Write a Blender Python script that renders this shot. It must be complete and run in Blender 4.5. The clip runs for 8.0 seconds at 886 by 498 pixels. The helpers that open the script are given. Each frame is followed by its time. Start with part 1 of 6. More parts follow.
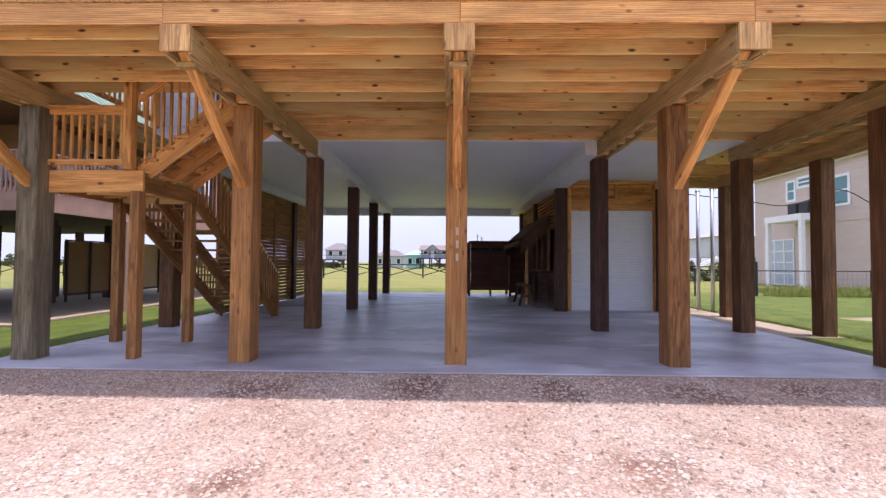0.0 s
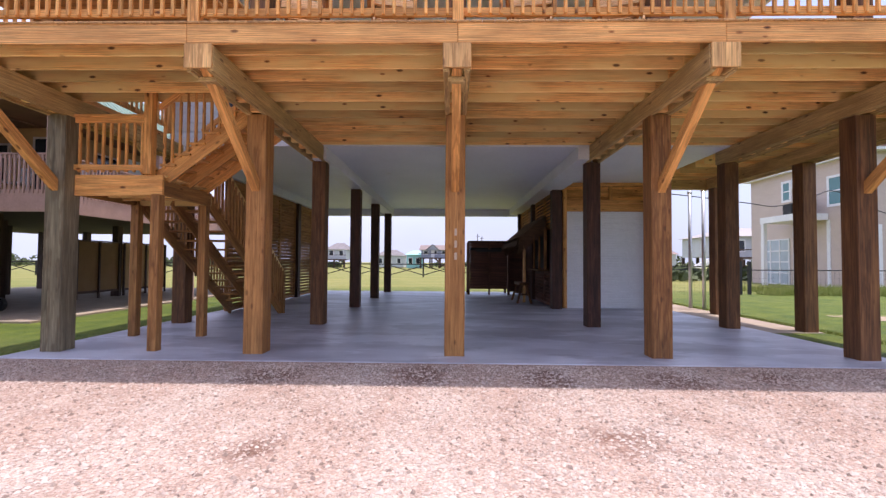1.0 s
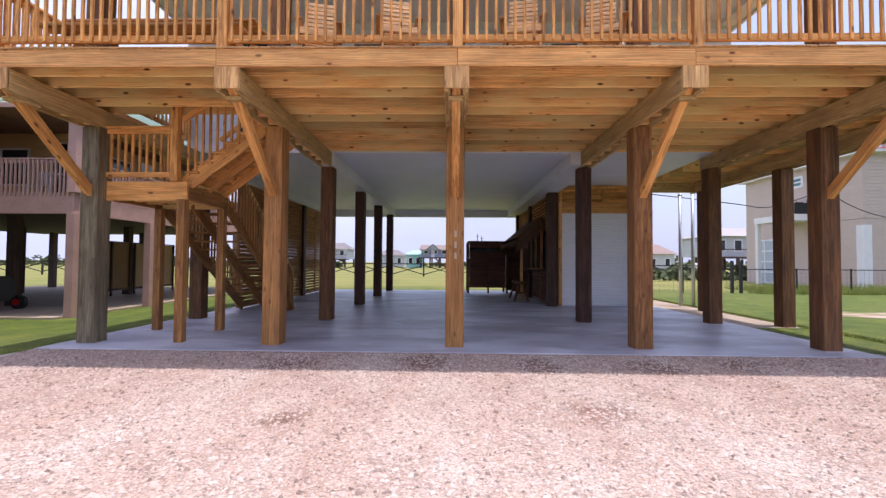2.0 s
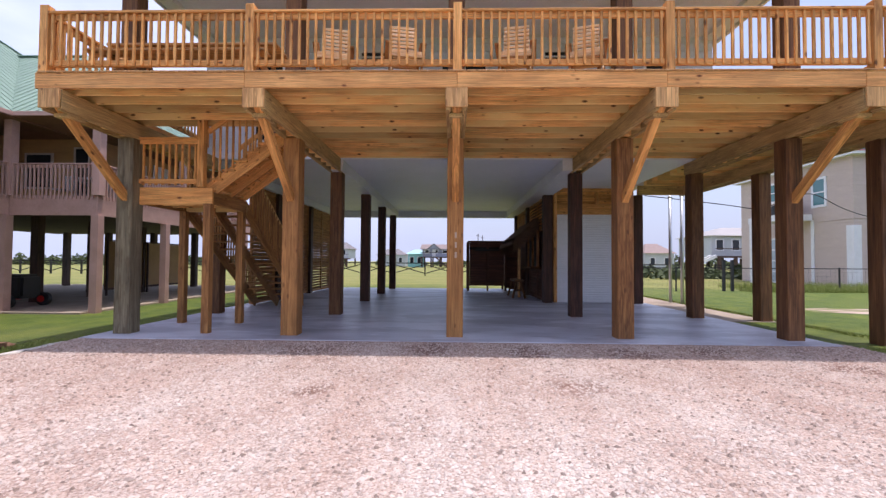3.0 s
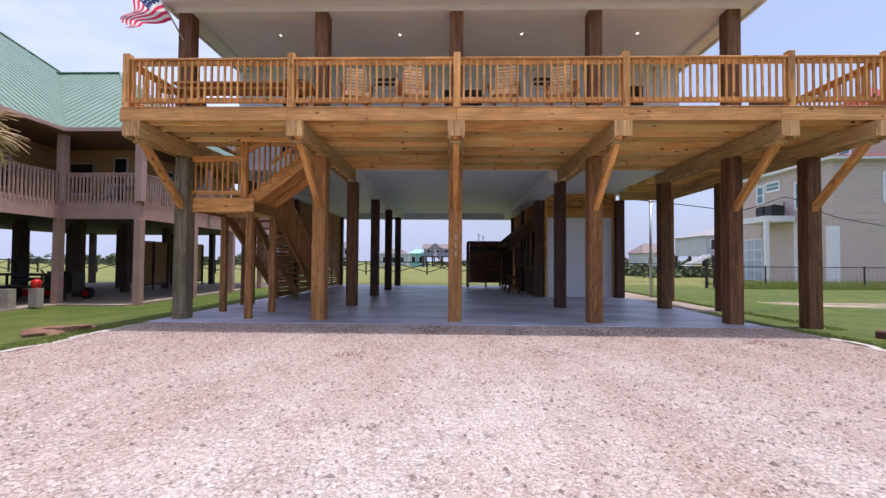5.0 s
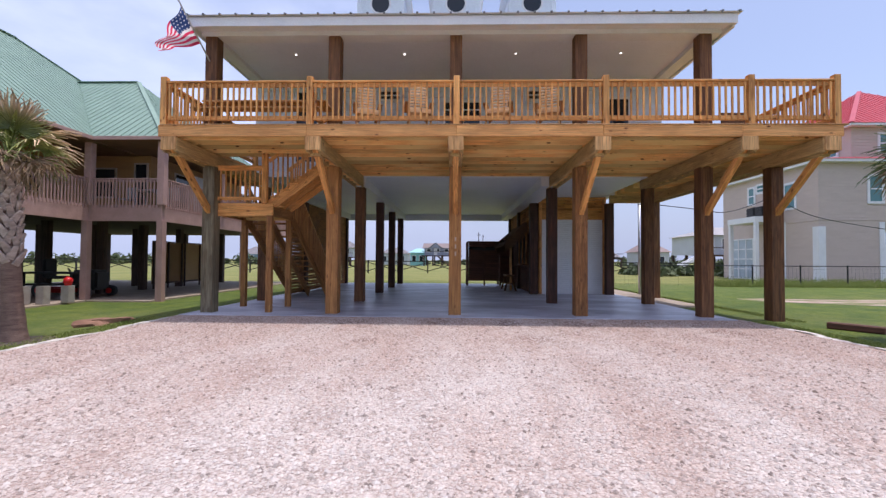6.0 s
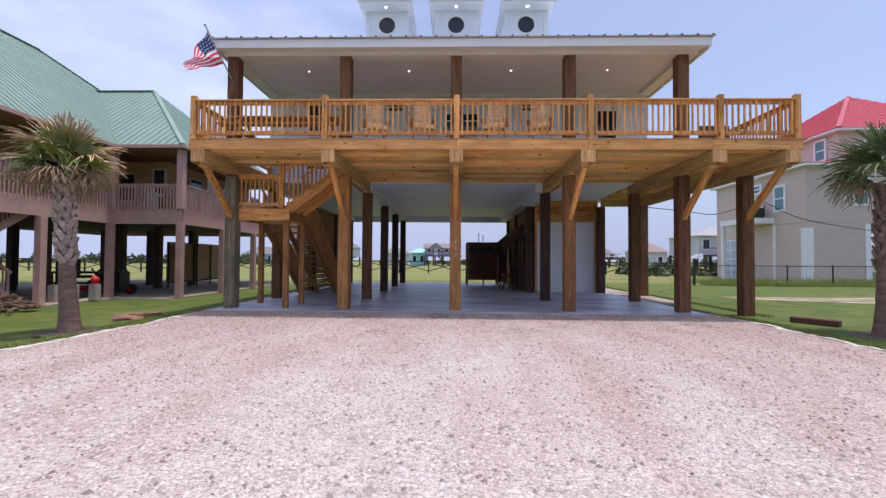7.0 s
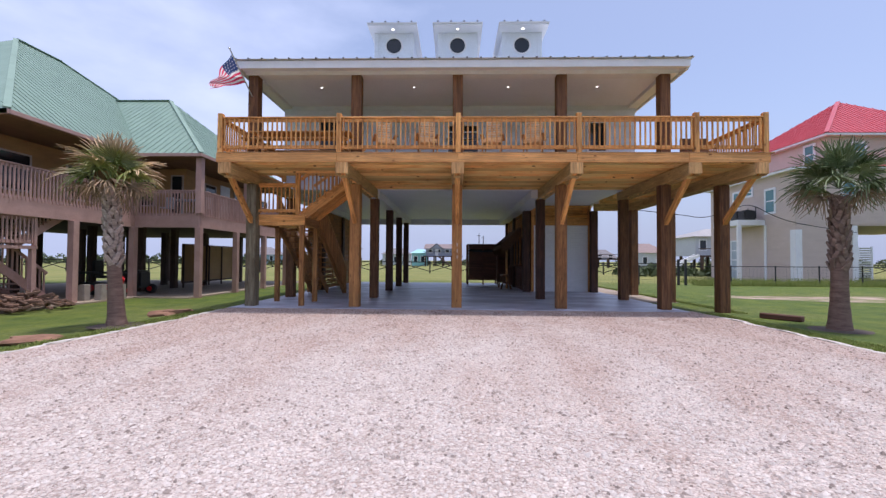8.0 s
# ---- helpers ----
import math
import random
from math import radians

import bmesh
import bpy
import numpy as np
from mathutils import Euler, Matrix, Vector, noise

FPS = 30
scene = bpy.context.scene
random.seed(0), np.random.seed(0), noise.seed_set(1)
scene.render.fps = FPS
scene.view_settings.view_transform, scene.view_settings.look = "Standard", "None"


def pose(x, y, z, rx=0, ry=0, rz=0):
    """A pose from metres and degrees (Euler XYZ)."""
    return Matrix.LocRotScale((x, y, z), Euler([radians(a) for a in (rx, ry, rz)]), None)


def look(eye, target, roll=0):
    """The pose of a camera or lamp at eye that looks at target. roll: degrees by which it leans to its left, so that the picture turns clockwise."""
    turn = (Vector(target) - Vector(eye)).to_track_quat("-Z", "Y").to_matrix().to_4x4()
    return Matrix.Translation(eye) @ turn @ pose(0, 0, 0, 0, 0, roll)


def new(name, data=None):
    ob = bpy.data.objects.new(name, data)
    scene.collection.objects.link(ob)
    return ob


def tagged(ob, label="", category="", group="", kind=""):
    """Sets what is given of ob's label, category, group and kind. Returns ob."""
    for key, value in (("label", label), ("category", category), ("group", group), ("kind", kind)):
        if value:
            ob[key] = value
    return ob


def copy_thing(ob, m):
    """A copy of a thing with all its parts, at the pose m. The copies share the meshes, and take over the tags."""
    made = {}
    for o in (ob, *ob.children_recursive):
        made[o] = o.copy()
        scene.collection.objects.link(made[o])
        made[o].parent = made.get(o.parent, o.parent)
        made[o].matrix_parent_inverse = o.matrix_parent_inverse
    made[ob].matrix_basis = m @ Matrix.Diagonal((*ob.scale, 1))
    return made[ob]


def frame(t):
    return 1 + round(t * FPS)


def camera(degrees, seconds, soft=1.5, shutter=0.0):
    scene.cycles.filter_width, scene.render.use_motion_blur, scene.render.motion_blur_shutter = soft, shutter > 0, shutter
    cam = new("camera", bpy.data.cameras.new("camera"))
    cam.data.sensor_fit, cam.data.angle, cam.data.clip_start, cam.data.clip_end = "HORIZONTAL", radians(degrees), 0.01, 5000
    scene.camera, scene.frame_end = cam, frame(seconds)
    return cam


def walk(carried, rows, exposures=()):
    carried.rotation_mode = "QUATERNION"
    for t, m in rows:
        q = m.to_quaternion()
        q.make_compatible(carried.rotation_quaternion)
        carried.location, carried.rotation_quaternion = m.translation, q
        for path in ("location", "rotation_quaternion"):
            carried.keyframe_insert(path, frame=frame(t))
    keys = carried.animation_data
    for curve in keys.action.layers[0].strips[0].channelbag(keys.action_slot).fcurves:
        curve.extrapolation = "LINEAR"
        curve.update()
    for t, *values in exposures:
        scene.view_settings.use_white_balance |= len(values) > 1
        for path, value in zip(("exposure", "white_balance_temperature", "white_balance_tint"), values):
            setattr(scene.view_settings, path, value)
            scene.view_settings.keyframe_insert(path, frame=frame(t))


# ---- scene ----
cam = camera(91.0, 8.0, soft=1.4)
PATH = [
    (0, (-0.095, 0.087, 1.614), (-0.135, 2.086, 1.676), 0.4),
    (0.5, (-0.079, -0.109, 1.599), (-0.121, 1.89, 1.662), 0.4),
    (1, (-0.075, -0.363, 1.596), (-0.116, 1.635, 1.657), 0.4),
    (1.5, (-0.079, -0.654, 1.591), (-0.12, 1.345, 1.652), 0.4),
    (3, (-0.072, -1.757, 1.569), (-0.117, 0.241, 1.626), 0.4),
    (3.5, (-0.069, -2.139, 1.553), (-0.118, -0.14, 1.61), 0.4),
    (4, (-0.083, -2.512, 1.537), (-0.13, -0.514, 1.596), 0.4),
    (4.5, (-0.067, -2.925, 1.524), (-0.116, -0.926, 1.582), 0.4),
    (6, (-0.052, -4.485, 1.533), (-0.103, -2.486, 1.584), 0.4),
    (6.5, (-0.052, -5.022, 1.527), (-0.103, -3.023, 1.579), 0.4),
    (7, (-0.056, -5.535, 1.544), (-0.108, -3.537, 1.595), 0.4),
    (7.5, (-0.062, -6.06, 1.55), (-0.115, -4.061, 1.604), 0.4),
    (8, (-0.091, -6.641, 1.587), (-0.145, -4.642, 1.639), 0.4),
]
EXPOSURES = [(0, 0.97, 6670, 24), (1.5, 0.88, 6620, 23), (3.5, 0.65, 6430, 21), (4.5, 0.55, 6350, 20), (6.5, 0.42, 6220, 19.5), (8, 0.36, 6180, 19.5)]
walk(cam, [(t, look(eye, target, roll)) for t, eye, target, roll in PATH], EXPOSURES)

# ---- world and sun ----
SUN_EL, SUN_AZ = radians(79), radians(100)
world = bpy.data.worlds.new("sky")
scene.world = world
world.use_nodes = True
wn = world.node_tree
wn.nodes.clear()
w_out = wn.nodes.new("ShaderNodeOutputWorld")
w_bg = wn.nodes.new("ShaderNodeBackground")
w_sky = wn.nodes.new("ShaderNodeTexSky")
w_sky.sky_type = "NISHITA"
w_sky.sun_disc = False
w_sky.sun_elevation, w_sky.sun_rotation = SUN_EL, SUN_AZ
w_sky.air_density, w_sky.dust_density, w_sky.ozone_density = 1.0, 2.5, 2.0
w_co = wn.nodes.new("ShaderNodeTexCoord")
w_map = wn.nodes.new("ShaderNodeMapping")
w_map.inputs["Scale"].default_value = (1.0, 1.0, 2.4)
w_map.inputs["Location"].default_value = (0.75, 0.1, 0.3)
w_noise = wn.nodes.new("ShaderNodeTexNoise")
w_noise.inputs["Scale"].default_value = 1.6
w_noise.inputs["Detail"].default_value = 7
w_noise.inputs["Roughness"].default_value = 0.52
w_ramp = wn.nodes.new("ShaderNodeValToRGB")
w_ramp.color_ramp.elements[0].position, w_ramp.color_ramp.elements[1].position = 0.44, 0.76
w_ramp.color_ramp.elements[0].color = (0.2, 0.2, 0.2, 1)
w_mix = wn.nodes.new("ShaderNodeMix")
w_mix.data_type = "RGBA"
w_mix.inputs["B"].default_value = (5.2, 5.8, 7.3, 1)
wn.links.new(w_co.outputs["Generated"], w_map.inputs["Vector"])
wn.links.new(w_map.outputs["Vector"], w_noise.inputs["Vector"])
w_sx = wn.nodes.new("ShaderNodeSeparateXYZ")
wn.links.new(w_co.outputs["Generated"], w_sx.inputs[0])
w_side = wn.nodes.new("ShaderNodeMath")
w_side.operation = "MULTIPLY_ADD"
w_side.inputs[1].default_value = -0.16
wn.links.new(w_sx.outputs["X"], w_side.inputs[0])
wn.links.new(w_noise.outputs["Fac"], w_side.inputs[2])
wn.links.new(w_side.outputs[0], w_ramp.inputs["Fac"])
wn.links.new(w_ramp.outputs["Color"], w_mix.inputs["Factor"])
wn.links.new(w_sky.outputs["Color"], w_mix.inputs["A"])
w_sep = wn.nodes.new("ShaderNodeSeparateXYZ")
wn.links.new(w_co.outputs["Generated"], w_sep.inputs[0])
w_low = wn.nodes.new("ShaderNodeMapRange")
w_low.inputs["From Min"].default_value, w_low.inputs["From Max"].default_value = 0.0, 0.30
w_low.inputs["To Min"].default_value, w_low.inputs["To Max"].default_value = 0.85, 0.0
w_low.interpolation_type = "SMOOTHSTEP"
wn.links.new(w_sep.outputs["Z"], w_low.inputs["Value"])
w_haze = wn.nodes.new("ShaderNodeMix")
w_haze.data_type = "RGBA"
w_haze.inputs["B"].default_value = (2.75, 3.2, 4.3, 1)
wn.links.new(w_low.outputs["Result"], w_haze.inputs["Factor"])
wn.links.new(w_mix.outputs["Result"], w_haze.inputs["A"])
wn.links.new(w_haze.outputs["Result"], w_bg.inputs["Color"])
w_bg.inputs["Strength"].default_value = 0.132
wn.links.new(w_bg.outputs["Background"], w_out.inputs["Surface"])

sun = new("sun", bpy.data.lights.new("sun", "SUN"))
sun.data.energy, sun.data.angle, sun.data.color = 2.5, radians(1.0), (1.0, 0.95, 0.88)
sun.matrix_basis = look((2.2, -0.3, 12), (0, 0, 0))


# ---- materials ----
def start_mat(name, rough=0.7, metal=0.0):
    m = bpy.data.materials.new(name)
    m.use_nodes = True
    nt = m.node_tree
    b = nt.nodes["Principled BSDF"]
    b.inputs["Roughness"].default_value = rough
    b.inputs["Metallic"].default_value = metal
    return m, nt, b


def ramp(nt, fac, stops):
    r = nt.nodes.new("ShaderNodeValToRGB")
    els = r.color_ramp.elements
    while len(els) < len(stops):
        els.new(0.5)
    for e, (p, c) in zip(els, stops):
        e.position, e.color = p, (*c, 1)
    nt.links.new(fac, r.inputs["Fac"])
    return r.outputs["Color"]


def noise_of(nt, vec, scale, detail=5, rough=0.55):
    n = nt.nodes.new("ShaderNodeTexNoise")
    n.inputs["Scale"].default_value, n.inputs["Detail"].default_value, n.inputs["Roughness"].default_value = scale, detail, rough
    nt.links.new(vec, n.inputs["Vector"])
    return n.outputs["Fac"]


def coords(nt, stretch=(1, 1, 1), shift=True):
    tc = nt.nodes.new("ShaderNodeTexCoord")
    mp = nt.nodes.new("ShaderNodeMapping")
    mp.inputs["Scale"].default_value = stretch
    nt.links.new(tc.outputs["Object"], mp.inputs["Vector"])
    if shift:
        oi = nt.nodes.new("ShaderNodeObjectInfo")
        mu = nt.nodes.new("ShaderNodeMath")
        mu.operation = "MULTIPLY"
        mu.inputs[1].default_value = 57.0
        nt.links.new(oi.outputs["Random"], mu.inputs[0])
        cb = nt.nodes.new("ShaderNodeCombineXYZ")
        for k in range(3):
            nt.links.new(mu.outputs[0], cb.inputs[k])
        nt.links.new(cb.outputs[0], mp.inputs["Location"])
    return mp.outputs["Vector"]


def blend(nt, a, b, fac=None, mode="MIX", value=0.5):
    x = nt.nodes.new("ShaderNodeMix")
    x.data_type, x.blend_type = "RGBA", mode
    x.inputs["Factor"].default_value = value
    for socket, v in (("A", a), ("B", b)):
        if isinstance(v, tuple):
            x.inputs[socket].default_value = (*v, 1)
        else:
            nt.links.new(v, x.inputs[socket])
    if fac is not None:
        nt.links.new(fac, x.inputs["Factor"])
    return x.outputs["Result"]


def bumped(nt, b, height, strength, distance):
    bu = nt.nodes.new("ShaderNodeBump")
    bu.inputs["Strength"].default_value, bu.inputs["Distance"].default_value = strength, distance
    nt.links.new(height, bu.inputs["Height"])
    nt.links.new(bu.outputs["Normal"], b.inputs["Normal"])


def vary(nt, colour, amount):
    """Lightens or darkens by object."""
    if amount <= 0:
        return colour
    oi = nt.nodes.new("ShaderNodeObjectInfo")
    mr = nt.nodes.new("ShaderNodeMapRange")
    mr.inputs["To Min"].default_value, mr.inputs["To Max"].default_value = 1 - amount, 1 + amount
    nt.links.new(oi.outputs["Random"], mr.inputs["Value"])
    hs = nt.nodes.new("ShaderNodeHueSaturation")
    nt.links.new(mr.outputs["Result"], hs.inputs["Value"])
    nt.links.new(colour, hs.inputs["Color"])
    return hs.outputs["Color"]


def plain(name, c1, c2, scale=3.0, rough=0.6, metal=0.0, bump=0.1, stretch=(1, 1, 1), amount=0.0, fine=40.0, dist=0.01):
    """Two-scale mottled surface."""
    m, nt, b = start_mat(name, rough, metal)
    v = coords(nt, stretch)
    big, small = noise_of(nt, v, scale), noise_of(nt, v, fine, 4)
    col = ramp(nt, big, [(0.3, c1), (0.7, c2)])
    col = blend(nt, col, ramp(nt, small, [(0.3, (0.75,) * 3), (0.7, (1.1,) * 3)]), mode="MULTIPLY", value=0.6)
    nt.links.new(vary(nt, col, amount), b.inputs["Base Color"])
    if bump:
        bumped(nt, b, small, bump, dist)
    return m


def wood(name, pale, deep, amount=0.18, rough=0.72, knots=0.6, green=None):
    """Sawn lumber with its grain along the local x axis."""
    m, nt, b = start_mat(name, rough)
    v = coords(nt, (0.55, 9, 9))
    g1 = noise_of(nt, v, 2.2, 6, 0.6)
    g2 = noise_of(nt, coords(nt, (1.2, 60, 60)), 1.5, 3)
    col = ramp(nt, g1, [(0.3, deep), (0.52, tuple((p + d) / 2 for p, d in zip(pale, deep))), (0.7, pale)])
    col = blend(nt, col, ramp(nt, g2, [(0.3, (0.56,) * 3), (0.7, (1.22,) * 3)]), mode="MULTIPLY", value=0.85)
    # growth rings cut lengthwise
    ring = nt.nodes.new("ShaderNodeTexWave")
    ring.wave_type, ring.bands_direction = "BANDS", "Z"
    ring.inputs["Scale"].default_value, ring.inputs["Distortion"].default_value = 5.0, 7.0
    ring.inputs["Detail"].default_value, ring.inputs["Detail Scale"].default_value = 3.0, 0.8
    nt.links.new(coords(nt, (0.5, 3.2, 3.2)), ring.inputs["Vector"])
    col = blend(nt, col, ramp(nt, ring.outputs["Fac"], [(0.05, (0.60, 0.50, 0.42)), (0.3, (1.0,) * 3), (1.0, (1.12,) * 3)]), mode="MULTIPLY", value=0.65)
    blot = noise_of(nt, coords(nt, (0.9, 2.6, 2.6)), 1.7, 4, 0.6)
    col = blend(nt, col, ramp(nt, blot, [(0.32, (0.74, 0.72, 0.70)), (0.6, (1.14, 1.14, 1.14))]), mode="MULTIPLY", value=0.75)
    if green:
        stain = ramp(nt, noise_of(nt, coords(nt, (0.6, 2, 2)), 1.3, 3), [(0.42, (0, 0, 0)), (0.62, (1, 1, 1))])
        col = blend(nt, col, green, fac=stain)
    if knots:
        vo = nt.nodes.new("ShaderNodeTexVoronoi")
        vo.inputs["Scale"].default_value = 1.0
        nt.links.new(coords(nt, (3.6, 8.5, 8.5)), vo.inputs["Vector"])
        spot = ramp(nt, vo.outputs["Distance"], [(0.10, (0.045, 0.02, 0.012)), (0.14, (0.36, 0.19, 0.11)), (0.21, (1, 1, 1))])
        pick = nt.nodes.new("ShaderNodeSeparateColor")
        nt.links.new(vo.outputs["Color"], pick.inputs["Color"])
        few = ramp(nt, pick.outputs[0], [(0.4, (0, 0, 0)), (0.56, (knots, knots, knots))])
        col = blend(nt, col, blend(nt, col, spot, mode="MULTIPLY", value=1.0), fac=few)
    nt.links.new(vary(nt, col, amount), b.inputs["Base Color"])
    bumped(nt, b, g2, 0.3, 0.004)
    return m


def flat(name, c, rough=0.5, metal=0.0, emit=0.0):
    m, nt, b = start_mat(name, rough, metal)
    b.inputs["Base Color"].default_value = (*c, 1)
    if emit:
        b.inputs["Emission Color"].default_value = (*c, 1)
        b.inputs["Emission Strength"].default_value = emit
    return m


M_PINE = wood("fresh_pine", (0.88, 0.47, 0.155), (0.62, 0.265, 0.07), knots=0.8)
M_RIM = wood("orange_pine", (0.92, 0.50, 0.18), (0.72, 0.32, 0.095), amount=0.1, knots=0.9)
M_JOIST = wood("treated_pine", (0.95, 0.60, 0.235), (0.82, 0.43, 0.145), green=(0.78, 0.57, 0.24), amount=0.28, knots=0.9)
M_BEAM = wood("green_treated_beam", (0.72, 0.50, 0.22), (0.50, 0.33, 0.135), amount=0.1)
M_TAN = wood("tan_piling", (0.50, 0.24, 0.072), (0.27, 0.112, 0.032), amount=0.08, knots=0.5)
M_BROWN = wood("brown_piling", (0.25, 0.112, 0.04), (0.095, 0.038, 0.014), amount=0.12, knots=0.3)
M_MID = wood("mid_brown_piling", (0.42, 0.195, 0.06), (0.20, 0.082, 0.026), amount=0.05, knots=0.5)
M_DARK = wood("stained_piling", (0.10, 0.038, 0.022), (0.042, 0.017, 0.011), amount=0.15, knots=0.2)
M_GREY = wood("weathered_piling", (0.32, 0.265, 0.165), (0.13, 0.105, 0.062), amount=0.05, knots=0.2)
M_BOARD = wood("worn_deck_boards", (0.58, 0.34, 0.14), (0.40, 0.21, 0.08), amount=0.15)
M_CAP = wood("cut_end_pine", (0.78, 0.47, 0.19), (0.6, 0.32, 0.12), amount=0.12)
M_MAROON = wood("red_brown_boards", (0.19, 0.07, 0.042), (0.09, 0.034, 0.022), amount=0.2, knots=0.1)
M_WHITE = plain("pale_blue_soffit", (0.78, 0.80, 0.86), (0.84, 0.86, 0.92), 0.8, 0.5, bump=0.03)
M_SIDING = plain("pale_siding", (0.64, 0.70, 0.78), (0.72, 0.78, 0.86), 1.0, 0.5, bump=0.05)
M_TRIM = plain("white_trim", (0.76, 0.77, 0.79), (0.84, 0.85, 0.87), 2.0, 0.45, bump=0.03)
M_DORMER = plain("blue_white_boards", (0.72, 0.78, 0.86), (0.80, 0.86, 0.93), 1.5, 0.4, bump=0.03)
M_GLASS = flat("dark_window", (0.02, 0.024, 0.03), 0.06)
M_METALW = plain("white_metal_roof", (0.66, 0.68, 0.7), (0.76, 0.78, 0.8), 2.0, 0.4, 0.3, bump=0.03)
# dark grey puts the shadow under the white roof's rib ends into their colour
M_RIB = flat("rib_shade_grey", (0.16, 0.17, 0.19), 0.5, 0.4)
M_BLACK = flat("black_metal", (0.015, 0.015, 0.017), 0.5)
M_STEEL = plain("galvanised_steel", (0.5, 0.52, 0.55), (0.62, 0.64, 0.66), 6, 0.35, 0.8, bump=0.03)
M_DOOR = plain("roll_up_door", (0.76, 0.78, 0.82), (0.84, 0.86, 0.9), 2.0, 0.35, bump=0.02)
M_LAMP = flat("lamp_glow", (1.0, 0.95, 0.88), 0.5, 0, 2.6)
M_THATCH = plain("dry_thatch", (0.10, 0.05, 0.03), (0.2, 0.11, 0.06), 4, 0.9, bump=0.5, stretch=(1, 1, 8), fine=60)
M_NUMBER = flat("pale_metal_bar", (0.52, 0.40, 0.29), 0.4, 0.3)


# ---- builders ----
def world_of(ob):
    m = ob.matrix_basis.copy()
    if ob.parent:
        m = world_of(ob.parent) @ ob.matrix_parent_inverse @ m
    return m


def thing(name, at, label, category, group="", kind=""):
    ob = new(name)
    ob.empty_display_size = 0.2
    ob.matrix_basis = Matrix.Translation(at)
    return tagged(ob, label, category, group, kind)


def place(ob, m, parent=None):
    ob.matrix_basis = m
    if parent:
        ob.parent = parent
        ob.matrix_parent_inverse = world_of(parent).inverted()
    return ob


def mesh_of(name, bm, material, smooth=False):
    me = bpy.data.meshes.new(name)
    bm.to_mesh(me)
    bm.free()
    for mt in (material if isinstance(material, (list, tuple)) else [material]):
        me.materials.append(mt)
    if smooth:
        for p in me.polygons:
            p.use_smooth = True
    return me


def part(name, bm, material, parent, label="", m=None, smooth=False):
    ob = place(new(name, mesh_of(name, bm, material, smooth)), m or Matrix(), parent)
    return tagged(ob, label)


STOCK = {}


def stick_mesh(length, w, h, material, bevel=0.006):
    key = (round(length, 3), round(w, 3), round(h, 3), material.name)
    if key not in STOCK:
        bm = bmesh.new()
        bmesh.ops.create_cube(bm, size=1, matrix=Matrix.Diagonal((length, w, h, 1)))
        if bevel:
            bmesh.ops.bevel(bm, geom=bm.edges[:], offset=min(bevel, 0.2 * min(w, h)), segments=1, affect="EDGES")
        STOCK[key] = mesh_of("stick", bm, material)
    return STOCK[key]


def stick(name, p0, p1, w, h, material, parent=None, label="", bevel=0.006):
    """A sawn timber from p0 to p1 (centre line), w wide and h deep."""
    p0, p1 = Vector(p0), Vector(p1)
    d = p1 - p0
    x = d.normalized()
    up = Vector((0, 0, 1)) if abs(x.z) < 0.98 else Vector((0, -1, 0))
    y = up.cross(x).normalized()
    z = x.cross(y)
    rot = Matrix((x, y, z)).transposed().to_4x4()
    ob = new(name, stick_mesh(d.length, w, h, material, bevel))
    place(ob, Matrix.Translation((p0 + p1) / 2) @ rot, parent)
    return tagged(ob, label)


def add_box(bm, x0, x1, y0, y1, z0, z1):
    m = Matrix.Translation(((x0 + x1) / 2, (y0 + y1) / 2, (z0 + z1) / 2)) @ Matrix.Diagonal((x1 - x0, y1 - y0, z1 - z0, 1))
    return bmesh.ops.create_cube(bm, size=1, matrix=m)["verts"]


def block(name, x0, x1, y0, y1, z0, z1, material, parent=None, label="", bevel=0.0):
    bm = bmesh.new()
    sx, sy, sz = x1 - x0, y1 - y0, z1 - z0
    add_box(bm, -sx / 2, sx / 2, -sy / 2, sy / 2, -sz / 2, sz / 2)
    if bevel:
        bmesh.ops.bevel(bm, geom=bm.edges[:], offset=bevel, segments=2, affect="EDGES")
    return part(name, bm, material, parent, label, Matrix.Translation(((x0 + x1) / 2, (y0 + y1) / 2, (z0 + z1) / 2)))


def face_mesh(name, verts, faces, material, parent=None, label=""):
    me = bpy.data.meshes.new(name)
    me.from_pydata(verts, [], faces)
    me.materials.append(material)
    return tagged(place(new(name, me), Matrix(), parent), label)


def railing(name, a, b, z, parent_at, material, label, group, posts=(True, True), top=0.95, post_w=0.13, post_h=1.045, gap=0.125, bal=0.038, foot=0.09):
    """A straight run of guard rail from a to b (x, y), standing at height z."""
    a, b = Vector((*a, z)), Vector((*b, z))
    ob = thing(name, (a + b) / 2, label, "railing", group)
    d = (b - a).normalized()
    up = Vector((0, 0, 1))
    for have, p in zip(posts, (a, b)):
        if have:
            stick("post", p, p + up * post_h, post_w, post_w, material, ob)
    a2, b2 = a + d * post_w / 2, b - d * post_w / 2
    stick("top_rail", a2 + up * (top - 0.02), b2 + up * (top - 0.02), 0.14, 0.038, material, ob)
    stick("upper_rail", a2 + up * (top - 0.085), b2 + up * (top - 0.085), 0.038, 0.089, material, ob)
    stick("bottom_rail", a2 + up * (foot + 0.06), b2 + up * (foot + 0.06), 0.045, 0.1, material, ob)
    n = max(1, int((b2 - a2).length / gap))
    for i in range(n):
        p = a2 + (b2 - a2) * ((i + 0.5) / n) + Vector((d.y, -d.x, 0)) * 0.035
        stick("baluster", p + up * (foot + 0.02), p + up * (top - 0.045), bal, bal, material, ob, bevel=0.004)
    return ob


